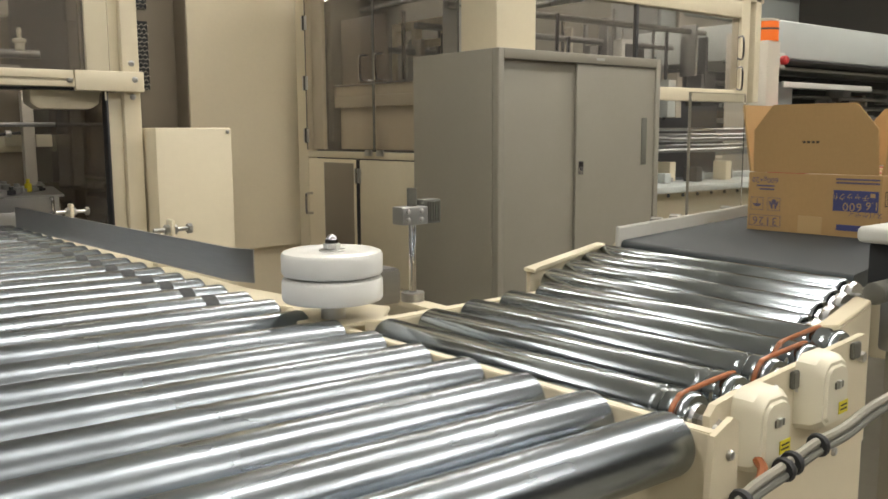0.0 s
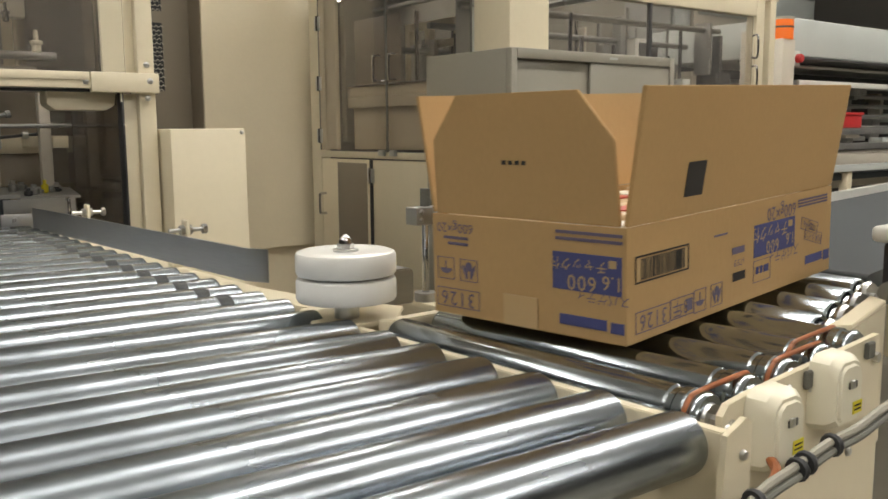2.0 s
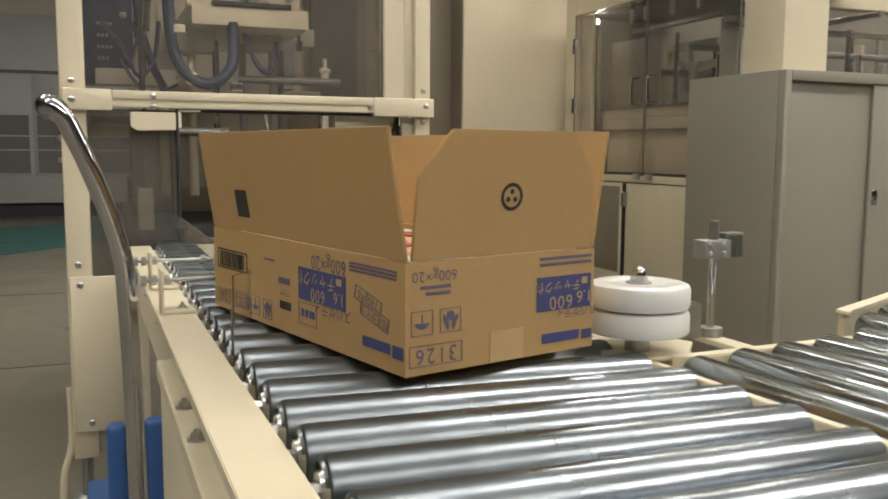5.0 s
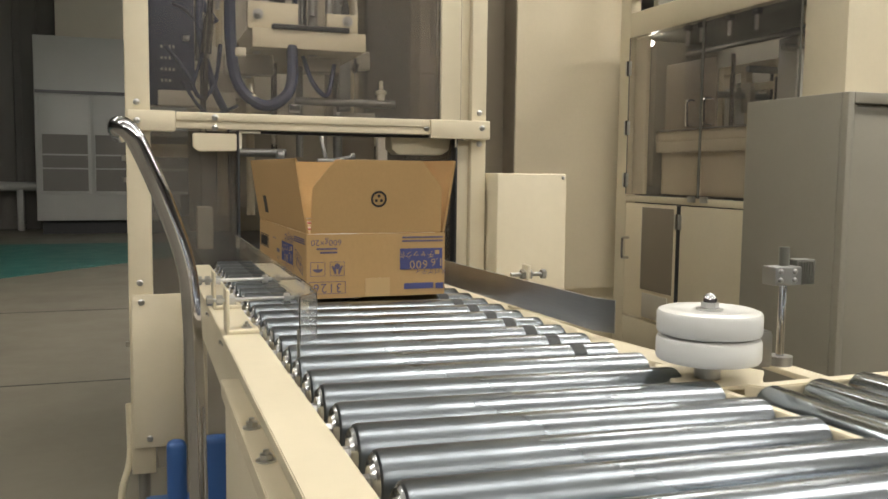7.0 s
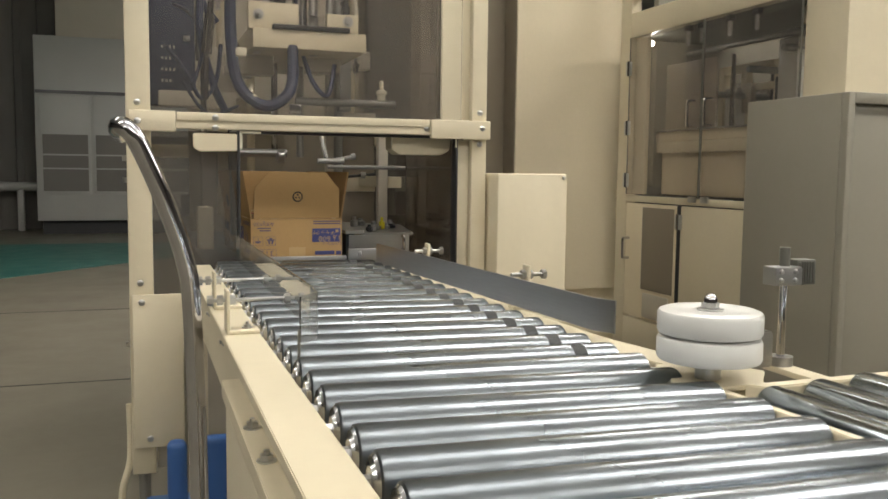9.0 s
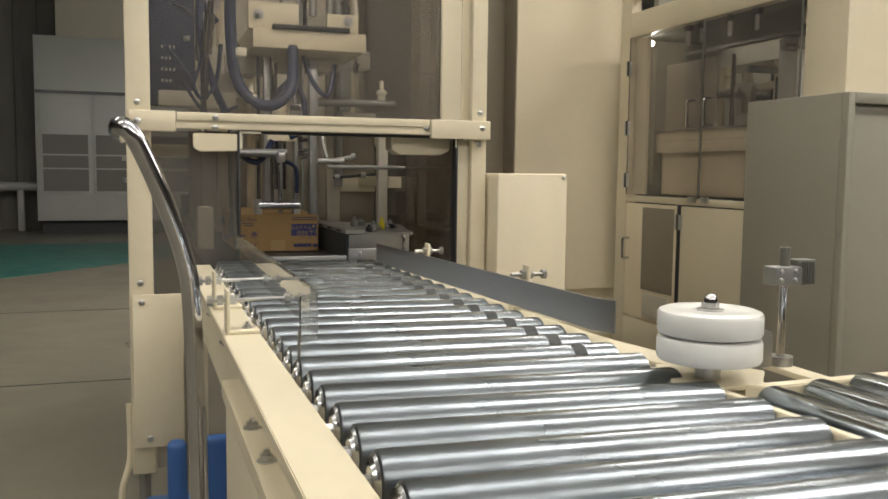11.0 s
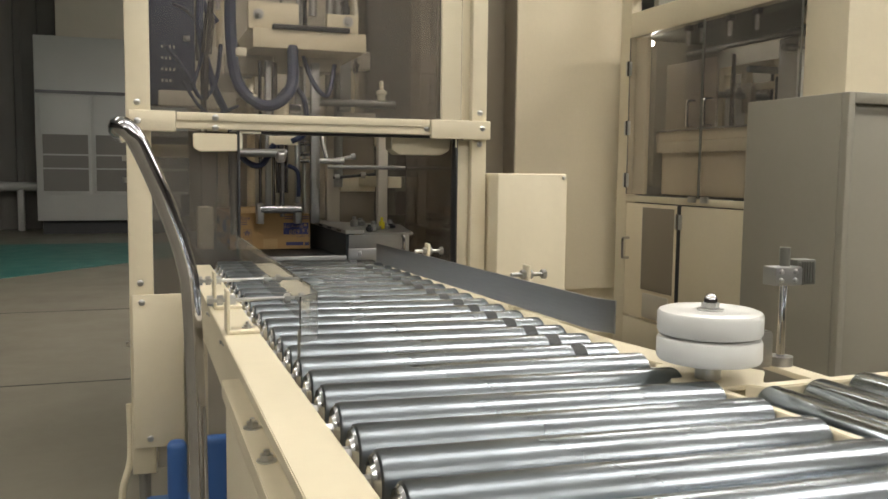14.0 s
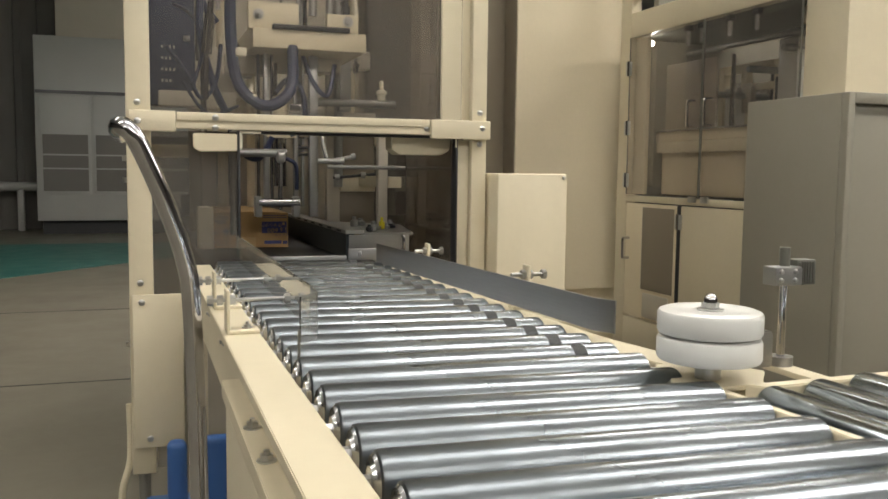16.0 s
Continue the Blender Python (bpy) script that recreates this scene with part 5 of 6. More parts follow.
def far_side():
    """Machines beyond the belt, in the background."""
    t = thing("wrapping_machine", "pale grey machine hood with open works below", "machine")
    bm = B()
    box(bm, (5.05, 3.0, 1.44), (9.0, 4.2, 1.70), 0.02)
    part("hood", bm, WHITE_MACH, t)
    bm = B()
    box(bm, (5.05, 2.995, 1.425), (9.0, 3.4, 1.44), 0.002)
    part("hood_lip", bm, DARK_METAL, t)
    bm = B()
    box(bm, (4.78, 3.0, 0.55), (5.0, 3.2, 1.60), 0.01)
    part("column", bm, CREAM_GREY, t)
    bm = B()
    box(bm, (5.05, 3.9, 0.1), (9.0, 4.0, 1.42))
    part("rear_panel", bm, DARK_METAL, t)
    bm = B()
    cyl(bm, (5.2, 3.25, 1.405), (8.8, 3.25, 1.405), 0.012, 10)
    part("guide_bar", bm, WHITE_RAIL, t, "pale guide bar under the hood")
    bm = B()
    box(bm, (5.1, 3.05, 0.5), (9.0, 3.8, 0.75), 0.01)
    part("table", bm, CREAM_GREY, t)
    rnd = random.Random(9)
    for i in range(34):
        x = 5.1 + rnd.random() * 3.4
        y = 3.1 + rnd.random() * 0.7
        z = 0.78 + rnd.random() * 0.45
        w, h = 0.05 + rnd.random() * 0.18, 0.04 + rnd.random() * 0.16
        bm = B()
        box(bm, (x, y, z), (x + w, y + 0.12, z + h), 0.006)
        part("works_block", bm, rnd.choice((WHITE_MACH, MID_METAL, DARK_METAL, CREAM_GREY, MID_METAL)), t)
    for i in range(5):
        bm = B()
        cyl(bm, (5.1, 3.2 + 0.12 * i, 0.95 + 0.09 * i), (9.0, 3.2 + 0.12 * i, 0.95 + 0.09 * i), 0.018, 10)
        part("works_rod", bm, rnd.choice((MID_METAL, WHITE_MACH)), t)
    bm = B()
    box(bm, (5.3, 3.06, 1.25), (6.6, 3.08, 1.29), 0.003)
    part("light_strip", bm, WHITE_RAIL, t)
    t = thing("signal_light", "orange signal light on a grey column", "signal light", (4.84, 2.93, 0))
    bm = B()
    cyl(bm, (0, 0, 1.53), (0, 0, 1.655), 0.075, 20)
    part("orange_lens", bm, LAMP_ORANGE, t, "glowing orange lens")
    bm = B()
    cyl(bm, (0, 0, 1.60), (0, 0, 1.612), 0.077, 20)
    part("lens_ring", bm, DARK_METAL, t)
    bm = B()
    cyl(bm, (0, 0, 1.655), (0, 0, 1.67), 0.078, 20)
    part("cap", bm, CREAM_GREY, t)
    bm = B()
    box(bm, (-0.075, -0.06, FLOOR), (0.075, 0.06, 1.5295), 0.008)
    part("pole", bm, CREAM_GREY, t)
    bm = B()
    box(bm, (0.10, -0.04, 1.36), (0.17, 0.04, 1.46), 0.005)
    e = part("stop_box", bm, WHITE_RAIL, t)
    bm = B()
    lathe(bm, [(0.03, 0), (0.03, -0.03), (0.02, -0.04)], (0.135, -0.04, 1.41), "Y", 14)
    part("stop_button", bm, RED, e, "red stop button")
    for i, (x0, x1, z0, z1, m) in enumerate(((5.0, 5.7, 1.75, 2.6, TEAL_PANEL), (5.75, 6.6, 1.8, 2.7, WHITE_CAB), (6.65, 6.9, 1.5, 3.0, WHITE_MACH), (6.95, 7.9, 1.9, 2.5, CREAM_GREY), (8.0, 9.2, 1.6, 2.8, WHITE_MACH))):
        t = thing("machine_tower", "tall machine housing behind the pale grey hood", "machine", group="machine towers")
        bm = B()
        box(bm, (x0, 5.2, FLOOR), (x1, 5.8, z1), 0.02)
        part("housing", bm, m, t)
        bm = B()
        box(bm, (x0 + 0.05, 5.18, z1 - 0.4), (x1 - 0.05, 5.199, z1 - 0.08), 0.01)
        part("panel", bm, (WHITE_MACH, MID_METAL, CREAM)[i % 3], t)
    # conveyors and red crates beyond the belt
    t = thing("far_conveyor", "pale metal conveyor line with dark belt bed", "conveyor")
    for z, y in ((0.80, 2.75), (0.90, 2.95), (0.66, 2.6)):
        bm = B()
        box(bm, (3.7, y, z), (9.0, y + 0.05, z + 0.045), 0.004)
        part("rail", bm, MID_METAL if z != 0.66 else WHITE_MACH, t)
    bm = B()
    box(bm, (3.7, 2.66, 0.60), (9.0, 3.3, 0.645), 0.004)
    part("bed", bm, BELT, t)
    for x in (3.9, 5.2, 6.5):
        bm = B()
        box(bm, (x, 2.62, FLOOR), (x + 0.06, 2.68, 0.66), 0.004)
        part("leg", bm, CREAM, t)
    t = thing("crate", "red plastic crate on the far conveyor", "crate")
    bm = B()
    box(bm, (4.75, 2.72, 0.948), (5.55, 2.98, 1.04), 0.01)
    part("crate_body", bm, RED, t)
    bm = B()
    box(bm, (4.74, 2.71, 1.035), (5.56, 2.99, 1.055), 0.005)
    part("rim", bm, RED, t)
    # small acrylic guard over the belt
    t = thing("belt_guard", "clear acrylic guard with dark edge beside the belt", "guard")
    bm = B()
    box(bm, (0.98, 0.715, 0.60), (1.17, 0.720, 1.017))
    o = part("pane", bm, ACRYLIC_CLEAR, t, smooth=False)
    o.visible_shadow = False
    bm = B()
    box(bm, (0.9780, 0.7145, 0.60), (0.9795, 0.7205, 1.0185))
    box(bm, (0.98, 0.7145, 1.0172), (1.17, 0.7205, 1.0185))
    part("rim", bm, GREY_CAB, t)
    bm = B()
    box(bm, (0.98, 0.706, FLOOR), (1.0, 0.7142, 0.66), 0.002)
    part("stay", bm, CREAM, t)
    # dim units at the far left of the hall
    t = thing("locker_unit", "off-white steel cabinet with glazed lower doors", "cabinet")
    y = 11.5
    bm = B()
    box(bm, (-1.80, y, 0.29), (-0.10, y + 0.6, 2.56), 0.01)
    part("body", bm, WHITE_CAB, t)
    bm = B()
    box(bm, (-1.79, y - 0.012, 1.86), (-0.11, y - 0.001, 1.90))
    part("shadow_gap", bm, DARK_METAL, t)
    for i, x in enumerate((-1.75, -1.14, -0.55)):
        bm = B()
        box(bm, (x, y - 0.02, 0.62), (x + 0.58, y - 0.001, 1.84), 0.006)
        d = part("door", bm, WHITE_CAB, t)
        for z in (0.66, 0.95, 1.12):
            bm = B()
            box(bm, (x + 0.03, y - 0.026, z), (x + 0.55, y - 0.0205, z + (0.27 if z < 0.9 else 0.15 if z < 1 else 0.24)))
            part("dark_pane", bm, WALL_M, d)
    bm = B()
    box(bm, (-1.55, y + 0.1, 2.57), (-0.10, y + 0.6, 3.6), 0.01)
    part("upper_panel", bm, CREAM_GREY, t)
    # black block standing in for the shadowed gap under the cabinet
    bm = B()
    box(bm, (-1.75, y + 0.1, FLOOR), (-0.15, y + 0.5, 0.289))
    part("plinth", bm, RUBBER, t)
    t = thing("partition", "dark corrugated partition at the end of the hall", "wall", kind="structure")
    bm = B()
    for i in range(16):
        x = -6.4 + 0.29 * i
        box(bm, (x, 12.5, FLOOR), (x + 0.2, 12.56, 3.8), 0.01)
    box(bm, (-6.6, 12.56, FLOOR), (-1.6, 12.6, 3.8))
    part("panel", bm, WALL_M, t)
    t = thing("floor_pipe", "pale pipe run along the partition foot", "pipe")
    bm = B()
    cyl(bm, (-6, 12.2, 0.7), (-1.85, 12.2, 0.7), 0.06, 12)
    part("pipe", bm, WHITE_CAB, t)
    for x in (-5, -3.5, -2.1):
        bm = B()
        box(bm, (x, 12.15, FLOOR), (x + 0.08, 12.25, 0.66), 0.005)
        part("support", bm, WHITE_CAB, t)


def door_glint():
    # added bulb in place of a lamp spot mirrored in the door
    t = thing("lamp", "small bulb on an arm, added behind the enclosure door for a reflected lamp", "lamp", (1.535, 3.045, 1.528))
    bm = B()
    bmesh.ops.create_uvsphere(bm, u_segments=16, v_segments=10, radius=0.013)
    part("bulb", bm, SPOT, t)
    bm = B()
    lathe(bm, [(0.007, 0.012), (0.009, 0.016), (0.009, 0.035), (0.004, 0.040)], (0, 0, 0), "Y", seg=14)
    part("socket", bm, RUBBER, t)
    bm = B()
    pipe(bm, [(0, 0.038, 0), (0, 0.058, 0), (-0.03, 0.075, 0)], 0.004, 8)
    part("arm", bm, MID_METAL, t)


def hand_cart():
    t = thing("hand_cart", "hand cart with bent steel handle and blue plastic body", "cart")
    bm = B()
    pipe(bm, [(-0.522, 0.98, 0.20), (-0.524, 0.98, 0.50), (-0.530, 0.98, 0.74), (-0.539, 0.975, 0.825), (-0.567, 0.965, 0.912), (-0.594, 0.96, 0.978), (-0.609, 0.958, 1.006), (-0.622, 0.97, 1.016), (-0.628, 1.03, 1.014), (-0.630, 1.3, 1.014)], 0.0135, 14)
    part("handle", bm, CHROME, t, "bent bright steel tube handle")
    bm = B()
    box(bm, (-0.562, 1.24, 0.16), (-0.528, 1.275, 0.476), 0.012, 3)
    part("side_panel", bm, BLUE_CART, t)
    bm = B()
    box(bm, (-0.500, 1.25, 0.20), (-0.430, 1.285, 0.476), 0.012, 3)
    part("end_panel", bm, BLUE_CART, t)
    bm = B()
    box(bm, (-0.60, 0.95, 0.19), (-0.42, 1.66, 0.235), 0.01)
    part("deck", bm, BLUE_CART, t)
    for x in (-0.585, -0.44):
        for y in (1.0, 1.60):
            bm = B()
            cyl(bm, (x - 0.012, y, FLOOR + 0.035), (x + 0.012, y, FLOOR + 0.035), 0.035, 16)
            part("wheel", bm, RUBBER, t)


# ---- the carton ----
CL, CW, CH, FL = 0.458, 0.236, 0.105, 0.121
TH = 0.004


def face_pose(face, u, w, lift=0.0006):
    """Pose of print on a carton face; u along the face as read from outside, w up."""
    if face == "near":
        return pose(u, -CW / 2 - lift, w, 90, 0, 0)
    if face == "tail":
        return pose(CL / 2 + lift, u, w, 90, 0, 90)
    if face == "far":
        return pose(-u, CW / 2 + lift, w, 90, 0, 180)
    return pose(-CL / 2 - lift, -u, w, 90, 0, -90)


def flip(m):
    return m @ pose(0, 0, 0, 0, 0, 180)


def bar(parent, m, x0, x1, y0, y1, material, name="print_bar"):
    bm = B()
    f = bm.faces.new([bm.verts.new(c) for c in ((x0, y0, 0), (x1, y0, 0), (x1, y1, 0), (x0, y1, 0))])
    r = bmesh.ops.extrude_face_region(bm, geom=[f])
    for v in [e for e in r["geom"] if isinstance(e, bmesh.types.BMVert)]:
        v.co.z -= 0.0004
    o = part(name, bm, material, parent, smooth=False)
    o.matrix_basis = m
    return o


def outline(parent, m, x0, x1, y0, y1, w, material, name="print_frame"):
    bm = B()
    for a, b in (((x0, y0), (x1, y0 + w)), ((x0, y1 - w), (x1, y1)), ((x0, y0 + w), (x0 + w, y1 - w)), ((x1 - w, y0 + w), (x1, y1 - w))):
        box(bm, (*a, -0.0004), (*b, 0.0))
    o = part(name, bm, material, parent, smooth=False)
    o.matrix_basis = m
    return o


def carton():
    t = thing("carton", "open kraft cardboard carton with blue upside-down printing", "carton")
    bm = B()
    x, y = CL / 2, CW / 2
    # one folded sheet: outer and inner skins joined at the rim, with a floor
    box(bm, (-x, -y, 0.001), (x, y, CH), 0.0)
    bm.faces.ensure_lookup_table()
    top = max(bm.faces, key=lambda f: f.calc_center_median().z)
    inner = bmesh.ops.inset_region(bm, faces=[top], thickness=TH)
    low = bmesh.ops.extrude_face_region(bm, geom=[top])
    for v in [e for e in low["geom"] if isinstance(e, bmesh.types.BMVert)]:
        v.co.z = 0.006
    bmesh.ops.delete(bm, geom=[top], context="FACES")
    body = part("body", bm, CARD, t)
    # flaps: long ones plain, end ones with cut corners; all lean a little outwards
    def flap(name, w, cut, m, lab=""):
        bm = B()
        h = w / 2
        if cut:
            pts = [(-h + 0.004, 0), (h - 0.004, 0), (h - 0.006, 0.075), (h - 0.042, FL - 0.002), (-h + 0.042, FL - 0.002), (-h + 0.006, 0.075)]
        else:
            pts = [(-h, 0), (h, 0), (h + 0.001, FL), (-h - 0.001, FL)]
        prism(bm, pts, "Y", 0.0, TH, 0.0008)
        o = part(name, bm, CARD, t)
        o.matrix_basis = m
        return o
    near = flap("long_flap", CL - 0.002, False, pose(0, -y, CH + 0.001, 9, 0, 0))
    far = flap("long_flap", CL - 0.002, False, pose(0, y, CH + 0.001, 9, 0, 180))
    tail = flap("end_flap", CW - 0.006, True, pose(x, 0, CH + 0.001, 5, 0, 90))
    lead = flap("end_flap", CW - 0.006, True, pose(-x, 0, CH + 0.001, 4, 0, -90))
    # contents
    for i in range(5):
        for j in range(2):
            bm = B()
            a = -x + 0.012 + i * 0.087
            box(bm, (a, -y + 0.008 + j * 0.118, 0.007), (a + 0.083, -y + 0.120 + j * 0.118, CH - 0.006 + 0.004 * ((i + j) % 2)), 0.008, 3)
            p = part("pasta_pack", bm, PACK, t, "bag of dry spaghetti")
            bm = B()
            box(bm, (a + 0.02, -y + 0.03 + j * 0.118, CH - 0.001 + 0.004 * ((i + j) % 2) - 0.0045), (a + 0.06, -y + 0.10 + j * 0.118, CH + 0.0 + 0.004 * ((i + j) % 2) - 0.004))
            part("pack_print", bm, PACK_RED if (i + j) % 2 else PACK_WHITE, p)
    # --- near long face; print stands on its head
    def on(face, u, w):
        return flip(face_pose(face, u, w))
    bm = B()
    box(bm, (-0.017, -0.0006, -0.0165), (0.017, 0.0, 0.0165))
    o = part("black_square", bm, INK_BLACK, near, "black printed register square", smooth=False)
    o.matrix_basis = pose(-0.121, 0, 0.035)
    m = face_pose("near", -0.169, 0.0665)
    outline(body, m, -0.047, 0.047, -0.0125, 0.0125, 0.0016, INK_BLACK, "barcode_frame")
    bc = bar(body, m, -0.044, 0.044, -0.0095, 0.0095, CARD_INK_CLEAR, "barcode_ground")
    rnd = random.Random(3)
    u = -0.038
    while u < 0.038:
        w = rnd.choice((0.0007, 0.0012, 0.0018, 0.0024))
        bar(bc, pose(0, 0, 0.0004), u, u + w, -0.0095, 0.0095, INK_BLACK, "barcode_bar")
        u += w + rnd.choice((0.0008, 0.0014, 0.002))

    def block(face, u0, s=1.0):
        """Blue label with sizes, as on each face; u0 is its middle."""
        m = on(face, u0, 0.062)
        lb = bar(body, m, -0.048 * s, 0.048 * s, -0.0175, 0.0175, INK_BLUE, "blue_label")
        lettering("600", 0.0205, CARD_INK_CLEAR, lb, pose(0.006 * s, 0.009, 0.0004), spacing=1.1)
        lettering("1.6", 0.0185, CARD_INK_CLEAR, lb, pose(-0.036 * s, 0.006, 0.0004))
        lettering("チャック付", 0.0165 * s, CARD_INK_CLEAR, lb, pose(0.012 * s, -0.0075, 0.0004))
        bar(lb, pose(0, 0, 0.0004), -0.041 * s, -0.031 * s, -0.014, -0.007, CARD_INK_CLEAR)
        lettering("スパゲティ", 0.0150 * s, INK_VIOLET, body, on(face, u0 + 0.022 * s, 0.041))
    block("near", 0.069, 1.085)
    lettering("600g×20", 0.0215, INK_VIOLET, body, on("near", 0.085, 0.0885))
    outline(body, on("near", 0.038, 0.029), -0.021, 0.021, -0.012, 0.012, 0.0006, INK_VIOLET, "brand_frame")
    for a, b in ((-0.016, -0.004), (-0.001, 0.005), (0.008, 0.015)):
        bar(body, on("near", 0.038, 0.031), a, b, -0.003, 0.005, INK_BLUE)
    for i in range(3):
        bar(body, on("near", 0.172, 0.0955 - 0.0035 * i), -0.043, 0.043, -0.0011, 0.0011, INK_VIOLET)
    for du, dz, dw in ((0.006, 0.071, 0.025), (0.018, 0.057, 0.026)):
        m = on("near", 0.158 + du, dz - 0.008) @ pose(0, 0, 0, 0, 0, -14)
        outline(body, m, -dw, dw, -0.007, 0.007, 0.0006, INK_VIOLET)
        if du < 0.01:
            lettering("100g×6", 0.0125, INK_VIOLET, body, m)
        else:
            lettering("結束タイプ", 0.0102, INK_VIOLET, body, m)
    m = on("near", 0.186, 0.0225)
    bar(body, m, -0.040, -0.022, -0.005, 0.007, INK_BLUE, "blue_stripe")
    bar(body, m, -0.018, 0.032, -0.005, 0.005, INK_BLUE, "blue_stripe")
    # pictogram frames and code number along the foot
    def feet(face, u0, s=1.0):
        m = on(face, u0, 0.0185)
        outline(body, m, -0.030 * s, 0.030 * s, -0.010, 0.010, 0.0008, INK_VIOLET, "code_frame")
        lettering("3126", 0.0215 * s, INK_VIOLET, body, m, "code_number", 1.15)
    feet("near", -0.185)
    m = on("near", -0.133, 0.0195)
    outline(body, m, -0.022, 0.022, -0.010, 0.010, 0.0008, INK_VIOLET)
    lettering("3年", 0.0195, INK_VIOLET, body, m @ pose(0.004, 0, 0))
    bar(body, m, -0.019, -0.008, -0.006, 0.006, INK_VIOLET)
    def picto(face, u, z, umbrella):
        m = on(face, u, z)
        outline(body, m, -0.012, 0.012, -0.0115, 0.0115, 0.0007, INK_VIOLET, "pictogram_frame")
        bm = B()
        if umbrella:
            prism(bm, [(0.008 * math.cos(radians(a)), 0.008 * math.sin(radians(a)) * 0.7 - 0.0) for a in range(0, 181, 20)], "Z", -0.0004, 0)
            box(bm, (-0.0007, -0.008, -0.0004), (0.0007, 0.0, 0))
        else:
            cyl(bm, (0, -0.004, -0.0004), (0, -0.004, 0), 0.0048, 14)
            for s in (-1, 1):
                prism(bm, [(s * 0.002, 0.001), (s * 0.008, -0.006), (s * 0.009, -0.003), (s * 0.004, 0.009), (s * 0.0015, 0.008)], "Z", -0.0004, 0)
        o = part("pictogram", bm, INK_VIOLET, body, smooth=False)
        o.matrix_basis = m
    picto("near", -0.099, 0.0195, True)
    picto("near", -0.065, 0.0195, False)
    bar(body, on("near", -0.0165, 0.031), -0.014, 0.014, -0.0045, 0.0045, INK_BLACK, "stamp")
    lettering("17.9.9", 0.010, INK_VIOLET, body, on("near", -0.0165, 0.0455))
    bar(body, on("near", -0.019, 0.058), -0.014, 0.014, -0.004, 0.003, INK_VIOLET)
    bar(body, on("near", -0.058, 0.079), -0.014, 0.014, -0.001, 0.001, INK_VIOLET)
    # --- end faces
    for face in ("lead", "tail"):
        block(face, 0.076, 0.78)
        for i in range(2):
            bar(body, on(face, 0.078, 0.092 + 0.006 * i), -0.036, 0.036, -0.0015, 0.0015, INK_VIOLET)
        m = on(face, 0.080, 0.0165)
        bar(body, m, -0.036, -0.022, -0.004, 0.006, INK_BLUE, "blue_stripe")
        bar(body, m, -0.018, 0.034, -0.005, 0.005, INK_BLUE, "blue_stripe")
        lettering("600g×20", 0.0145, INK_VIOLET, body, on(face, -0.086, 0.092))
        m = on(face, -0.086, 0.079)
        for i in range(2):
            bar(body, m, -0.018, 0.016 - 0.006 * i, -0.004 + 0.006 * i, -0.001 + 0.006 * i, INK_VIOLET)
        picto(face, -0.100, 0.049, True)
        picto(face, -0.068, 0.049, False)
        feet(face, -0.084, 1.0)
        bm = B()
        xx = x + 0.0012 if face == "tail" else -x - 0.0012
        box(bm, (min(xx, xx - 0.0008), -0.021, 0.0015), (max(xx, xx - 0.0008), 0.021, 0.032))
        part("packing_tape", bm, mat("tan_tape_" + face, (0.50, 0.34, 0.16), 0.3), body, "glossy tan packing tape", smooth=False)
    # recycling ring on the tail flap, small bars on the lead flap
    bm = B()
    for i in range(30):
        a0, a1 = 2 * math.pi * i / 30, 2 * math.pi * (i + 1) / 30
        vs = [bm.verts.new((r * math.cos(a), -0.0006, r * math.sin(a))) for r, a in ((0.010, a0), (0.0135, a0), (0.0135, a1), (0.010, a1))]
        bm.faces.new(vs)
    for a in (90, 210, 330):
        c = Vector((0.005 * math.cos(radians(a)), -0.0007, 0.005 * math.sin(radians(a))))
        cyl(bm, c, c + Vector((0, 0.0003, 0)), 0.0026, 8)
    o = part("recycling_mark", bm, INK_BLACK, tail, smooth=False)
    o.matrix_basis = pose(0, 0, 0.056)
    bm = B()
    for i in range(4):
        box(bm, (-0.015 + 0.008 * i, -0.0006, -0.002), (-0.010 + 0.008 * i, 0, 0.002))
    o = part("print_bar", bm, INK_BLACK, lead, smooth=False)
    o.matrix_basis = pose(-0.003, 0, 0.054)
    return t


# ---- build ----
hall()
for lx, ly, watts in ((-3.0, -3.6, 46), (-3.0, 0.3, 38), (-3.0, 4.2, 31), (0.4, -3.6, 55), (0.4, 0.3, 38), (0.4, 4.6, 52), (3.6, -3.6, 60), (3.6, 0.3, 60), (3.6, 4.2, 66), (7.4, 0.8, 82)):
    ceiling_light(lx, ly, 0, watts)
corner_conveyor()
guide_plates()
guide_wheel()
sensor_post()
incoming_section()
motor_cover(0.040)
motor_cover(0.136)
cable_run()
angled_section()
belt_conveyor()
case_machine()
HEAD = gripper()
low_box()
column_cabinet()
enclosure()
grey_cabinet()
far_side()
door_glint()
hand_cart()
CARTON = carton()


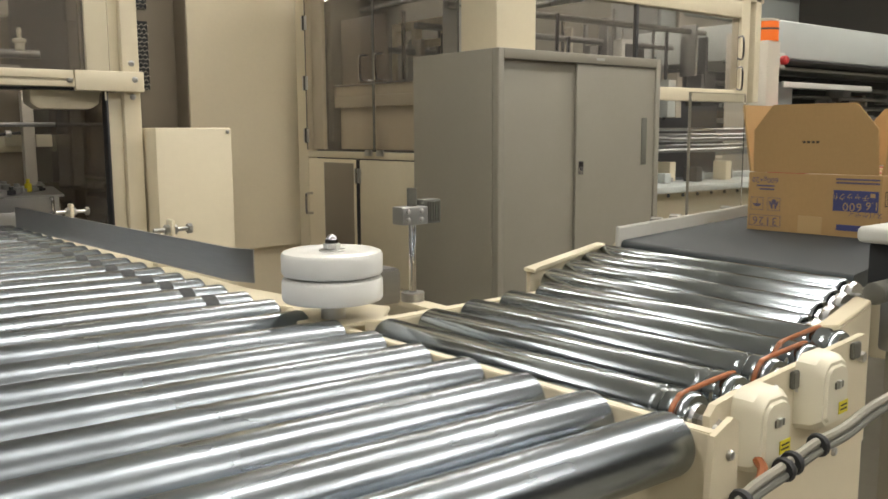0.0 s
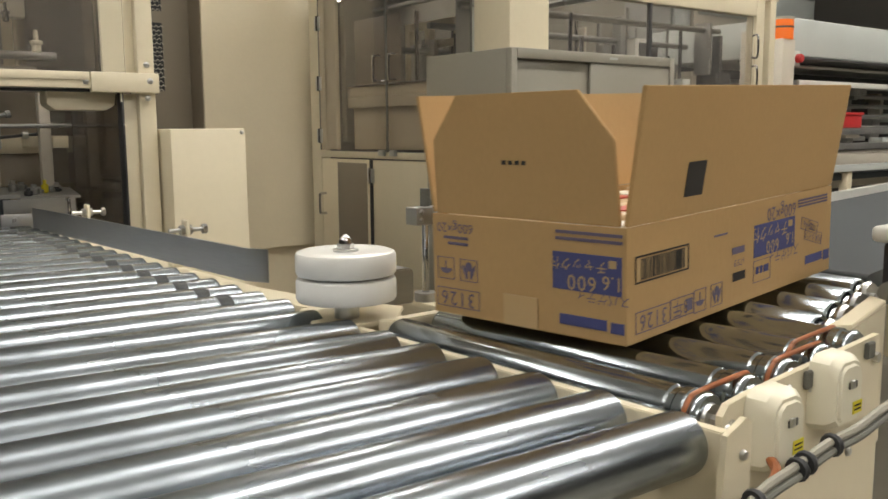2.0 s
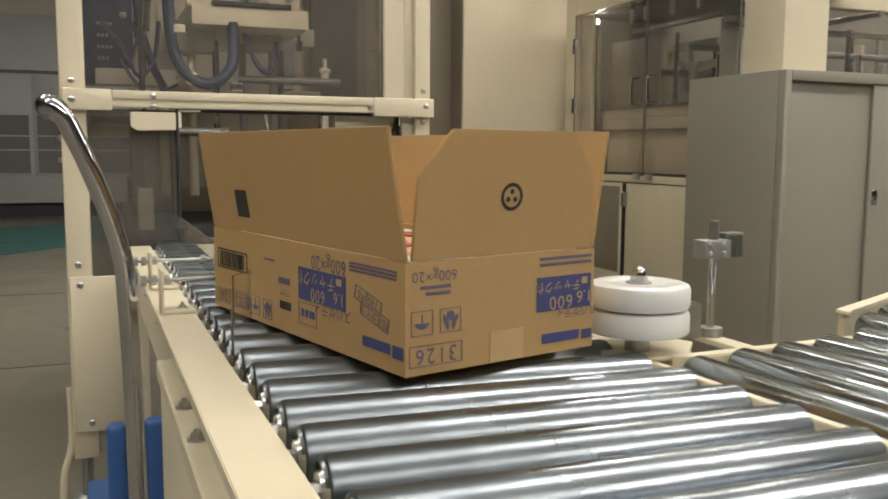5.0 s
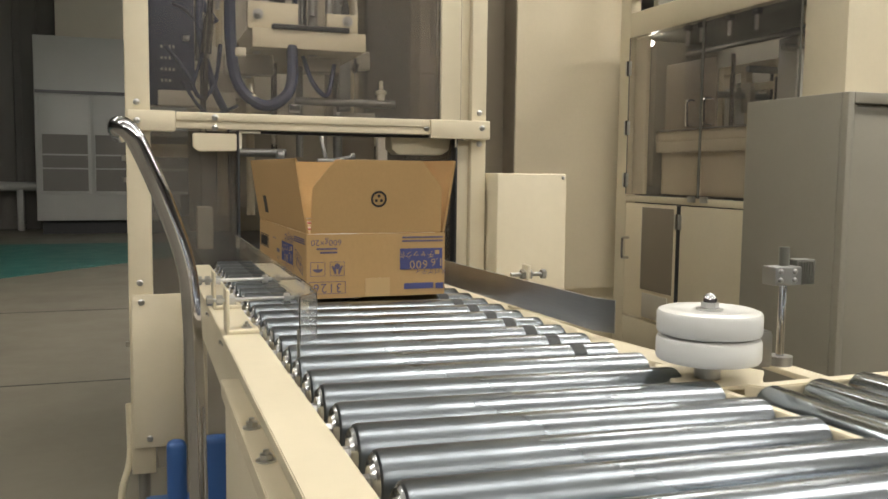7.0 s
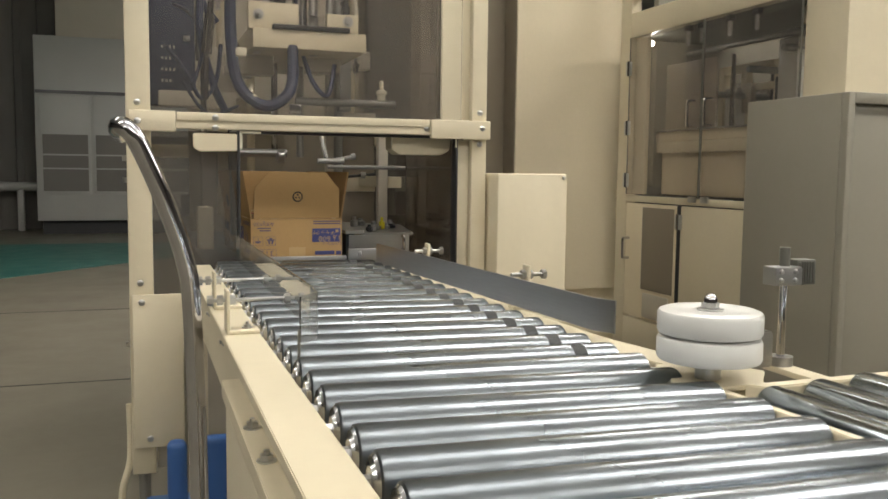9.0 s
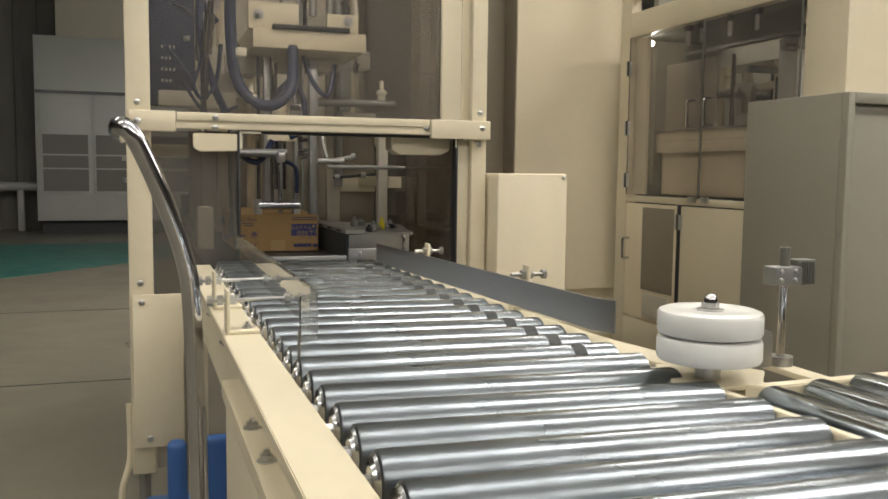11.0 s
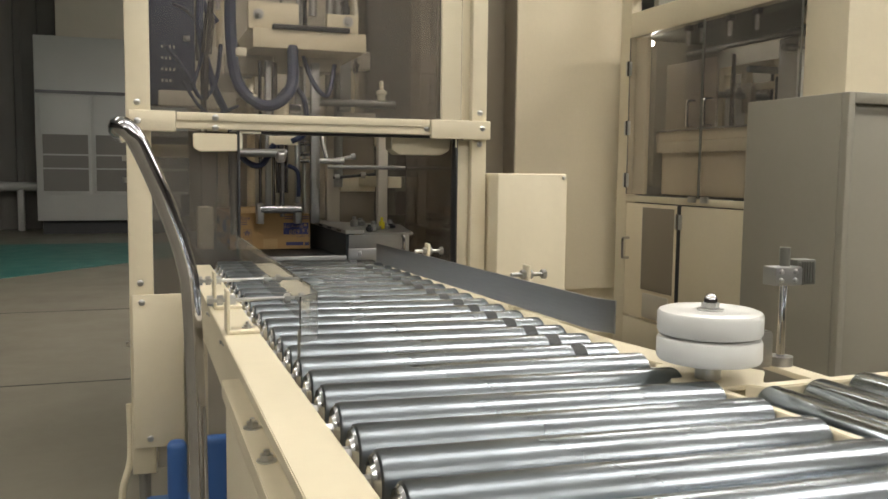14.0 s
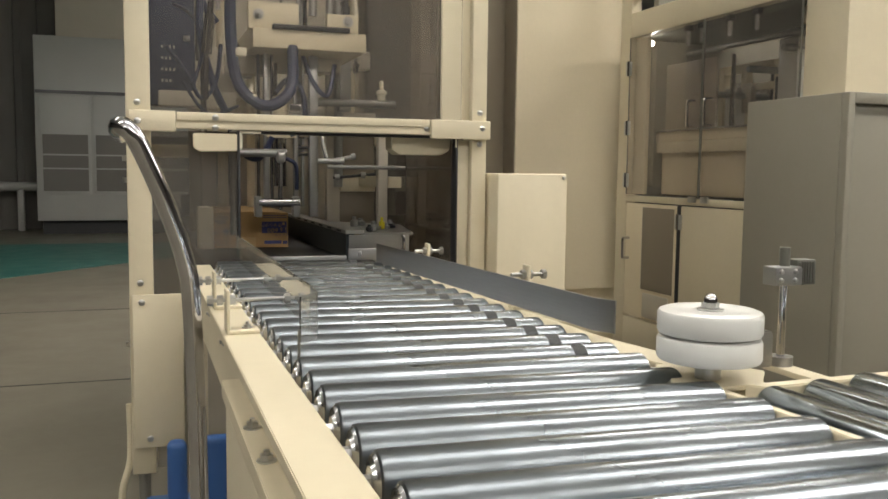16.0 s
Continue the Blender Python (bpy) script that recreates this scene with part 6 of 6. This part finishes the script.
def motions():
    walk(CARTON, [(t, pose(x, y, z, 0, tip, th)) for t, x, y, z, tip, th in (
        (0.0, 1.154, 0.435, 0.7610, 0, 3.0), (0.5, 0.914, 0.380, 0.7615, 0, 3.0), (1.0, 0.674, 0.327, 0.7640, 0.4, 3.6), (1.5, 0.459, 0.303, 0.7640, -3.3, 8.3), (2.0, 0.278, 0.278, 0.7600, -1.9, 8.1),
        (2.5, 0.134, 0.258, 0.7520, -0.1, 6.5), (3.0, 0.006, 0.254, 0.7505, 0, -0.9), (3.5, -0.093, 0.262, 0.7505, 0, -19.9), (4.0, -0.1727, 0.3147, 0.7505, 0, -51.6), (4.5, -0.233, 0.452, 0.7505, 0, -70.6),
        (5.0, -0.257, 0.634, 0.7505, 0, -76.5), (5.4, -0.255, 0.775, 0.7505, 0, -79.5), (6.3, -0.246, 1.07, 0.7505, 0, -85.5), (7.3, -0.236, 1.362, 0.7500, 0, -88.5), (7.5, -0.235, 1.412, 0.7500, 0, -88.5), (8.0, -0.234, 1.585, 0.7490, 0, -88.0), (8.5, -0.250, 1.81, 0.746, 0, -86.0),
        (9.0, -0.232, 2.13, 0.728, 0, -87.0), (9.3, -0.240, 2.22, 0.722, 0, -87.0), (10.2, -0.235, 2.40, 0.7205, 0, -88.0), (11.3, -0.220, 2.46, 0.7205, 0, -90.0), (12.5, -0.222, 2.48, 0.7205, 0, -90.0),
        (13.5, -0.222, 2.50, 0.7205, 0, -90.0), (14.5, -0.258, 2.53, 0.7205, 0, -90.0), (16.0, -0.29, 2.58, 0.7205, 0, -90.0))])
    x, y = CL / 2, CW / 2
    flaps = [o for o in CARTON.children if "flap" in o.name]
    for o in flaps:
        m0 = o.matrix_basis.copy()
        first = "end" in o.name
        t0 = 9.5 if first else 10.2
        rows = [(0.0, m0), (t0, m0), (t0 + 0.25, m0 @ pose(0, 0, 0, -48)), (t0 + 0.5, m0 @ pose(0, 0, 0, -94 if first else -97)), (16.0, m0 @ pose(0, 0, 0, -94 if first else -97))]
        walk(o, rows)
    walk(HEAD, [(t, pose(x, 2.25, z)) for t, x, z in (
        (0.0, -0.165, 1.32), (9.2, -0.165, 1.32), (10.9, -0.165, 0.85), (11.3, -0.165, 0.832), (11.5, -0.17, 0.826), (11.8, -0.155, 0.842), (12.5, -0.163, 0.84), (13.0, -0.16, 0.836),
        (13.5, -0.165, 0.84), (14.0, -0.16, 0.83), (14.5, -0.168, 0.822), (15.2, -0.163, 0.826), (16.0, -0.165, 0.85))])


motions()
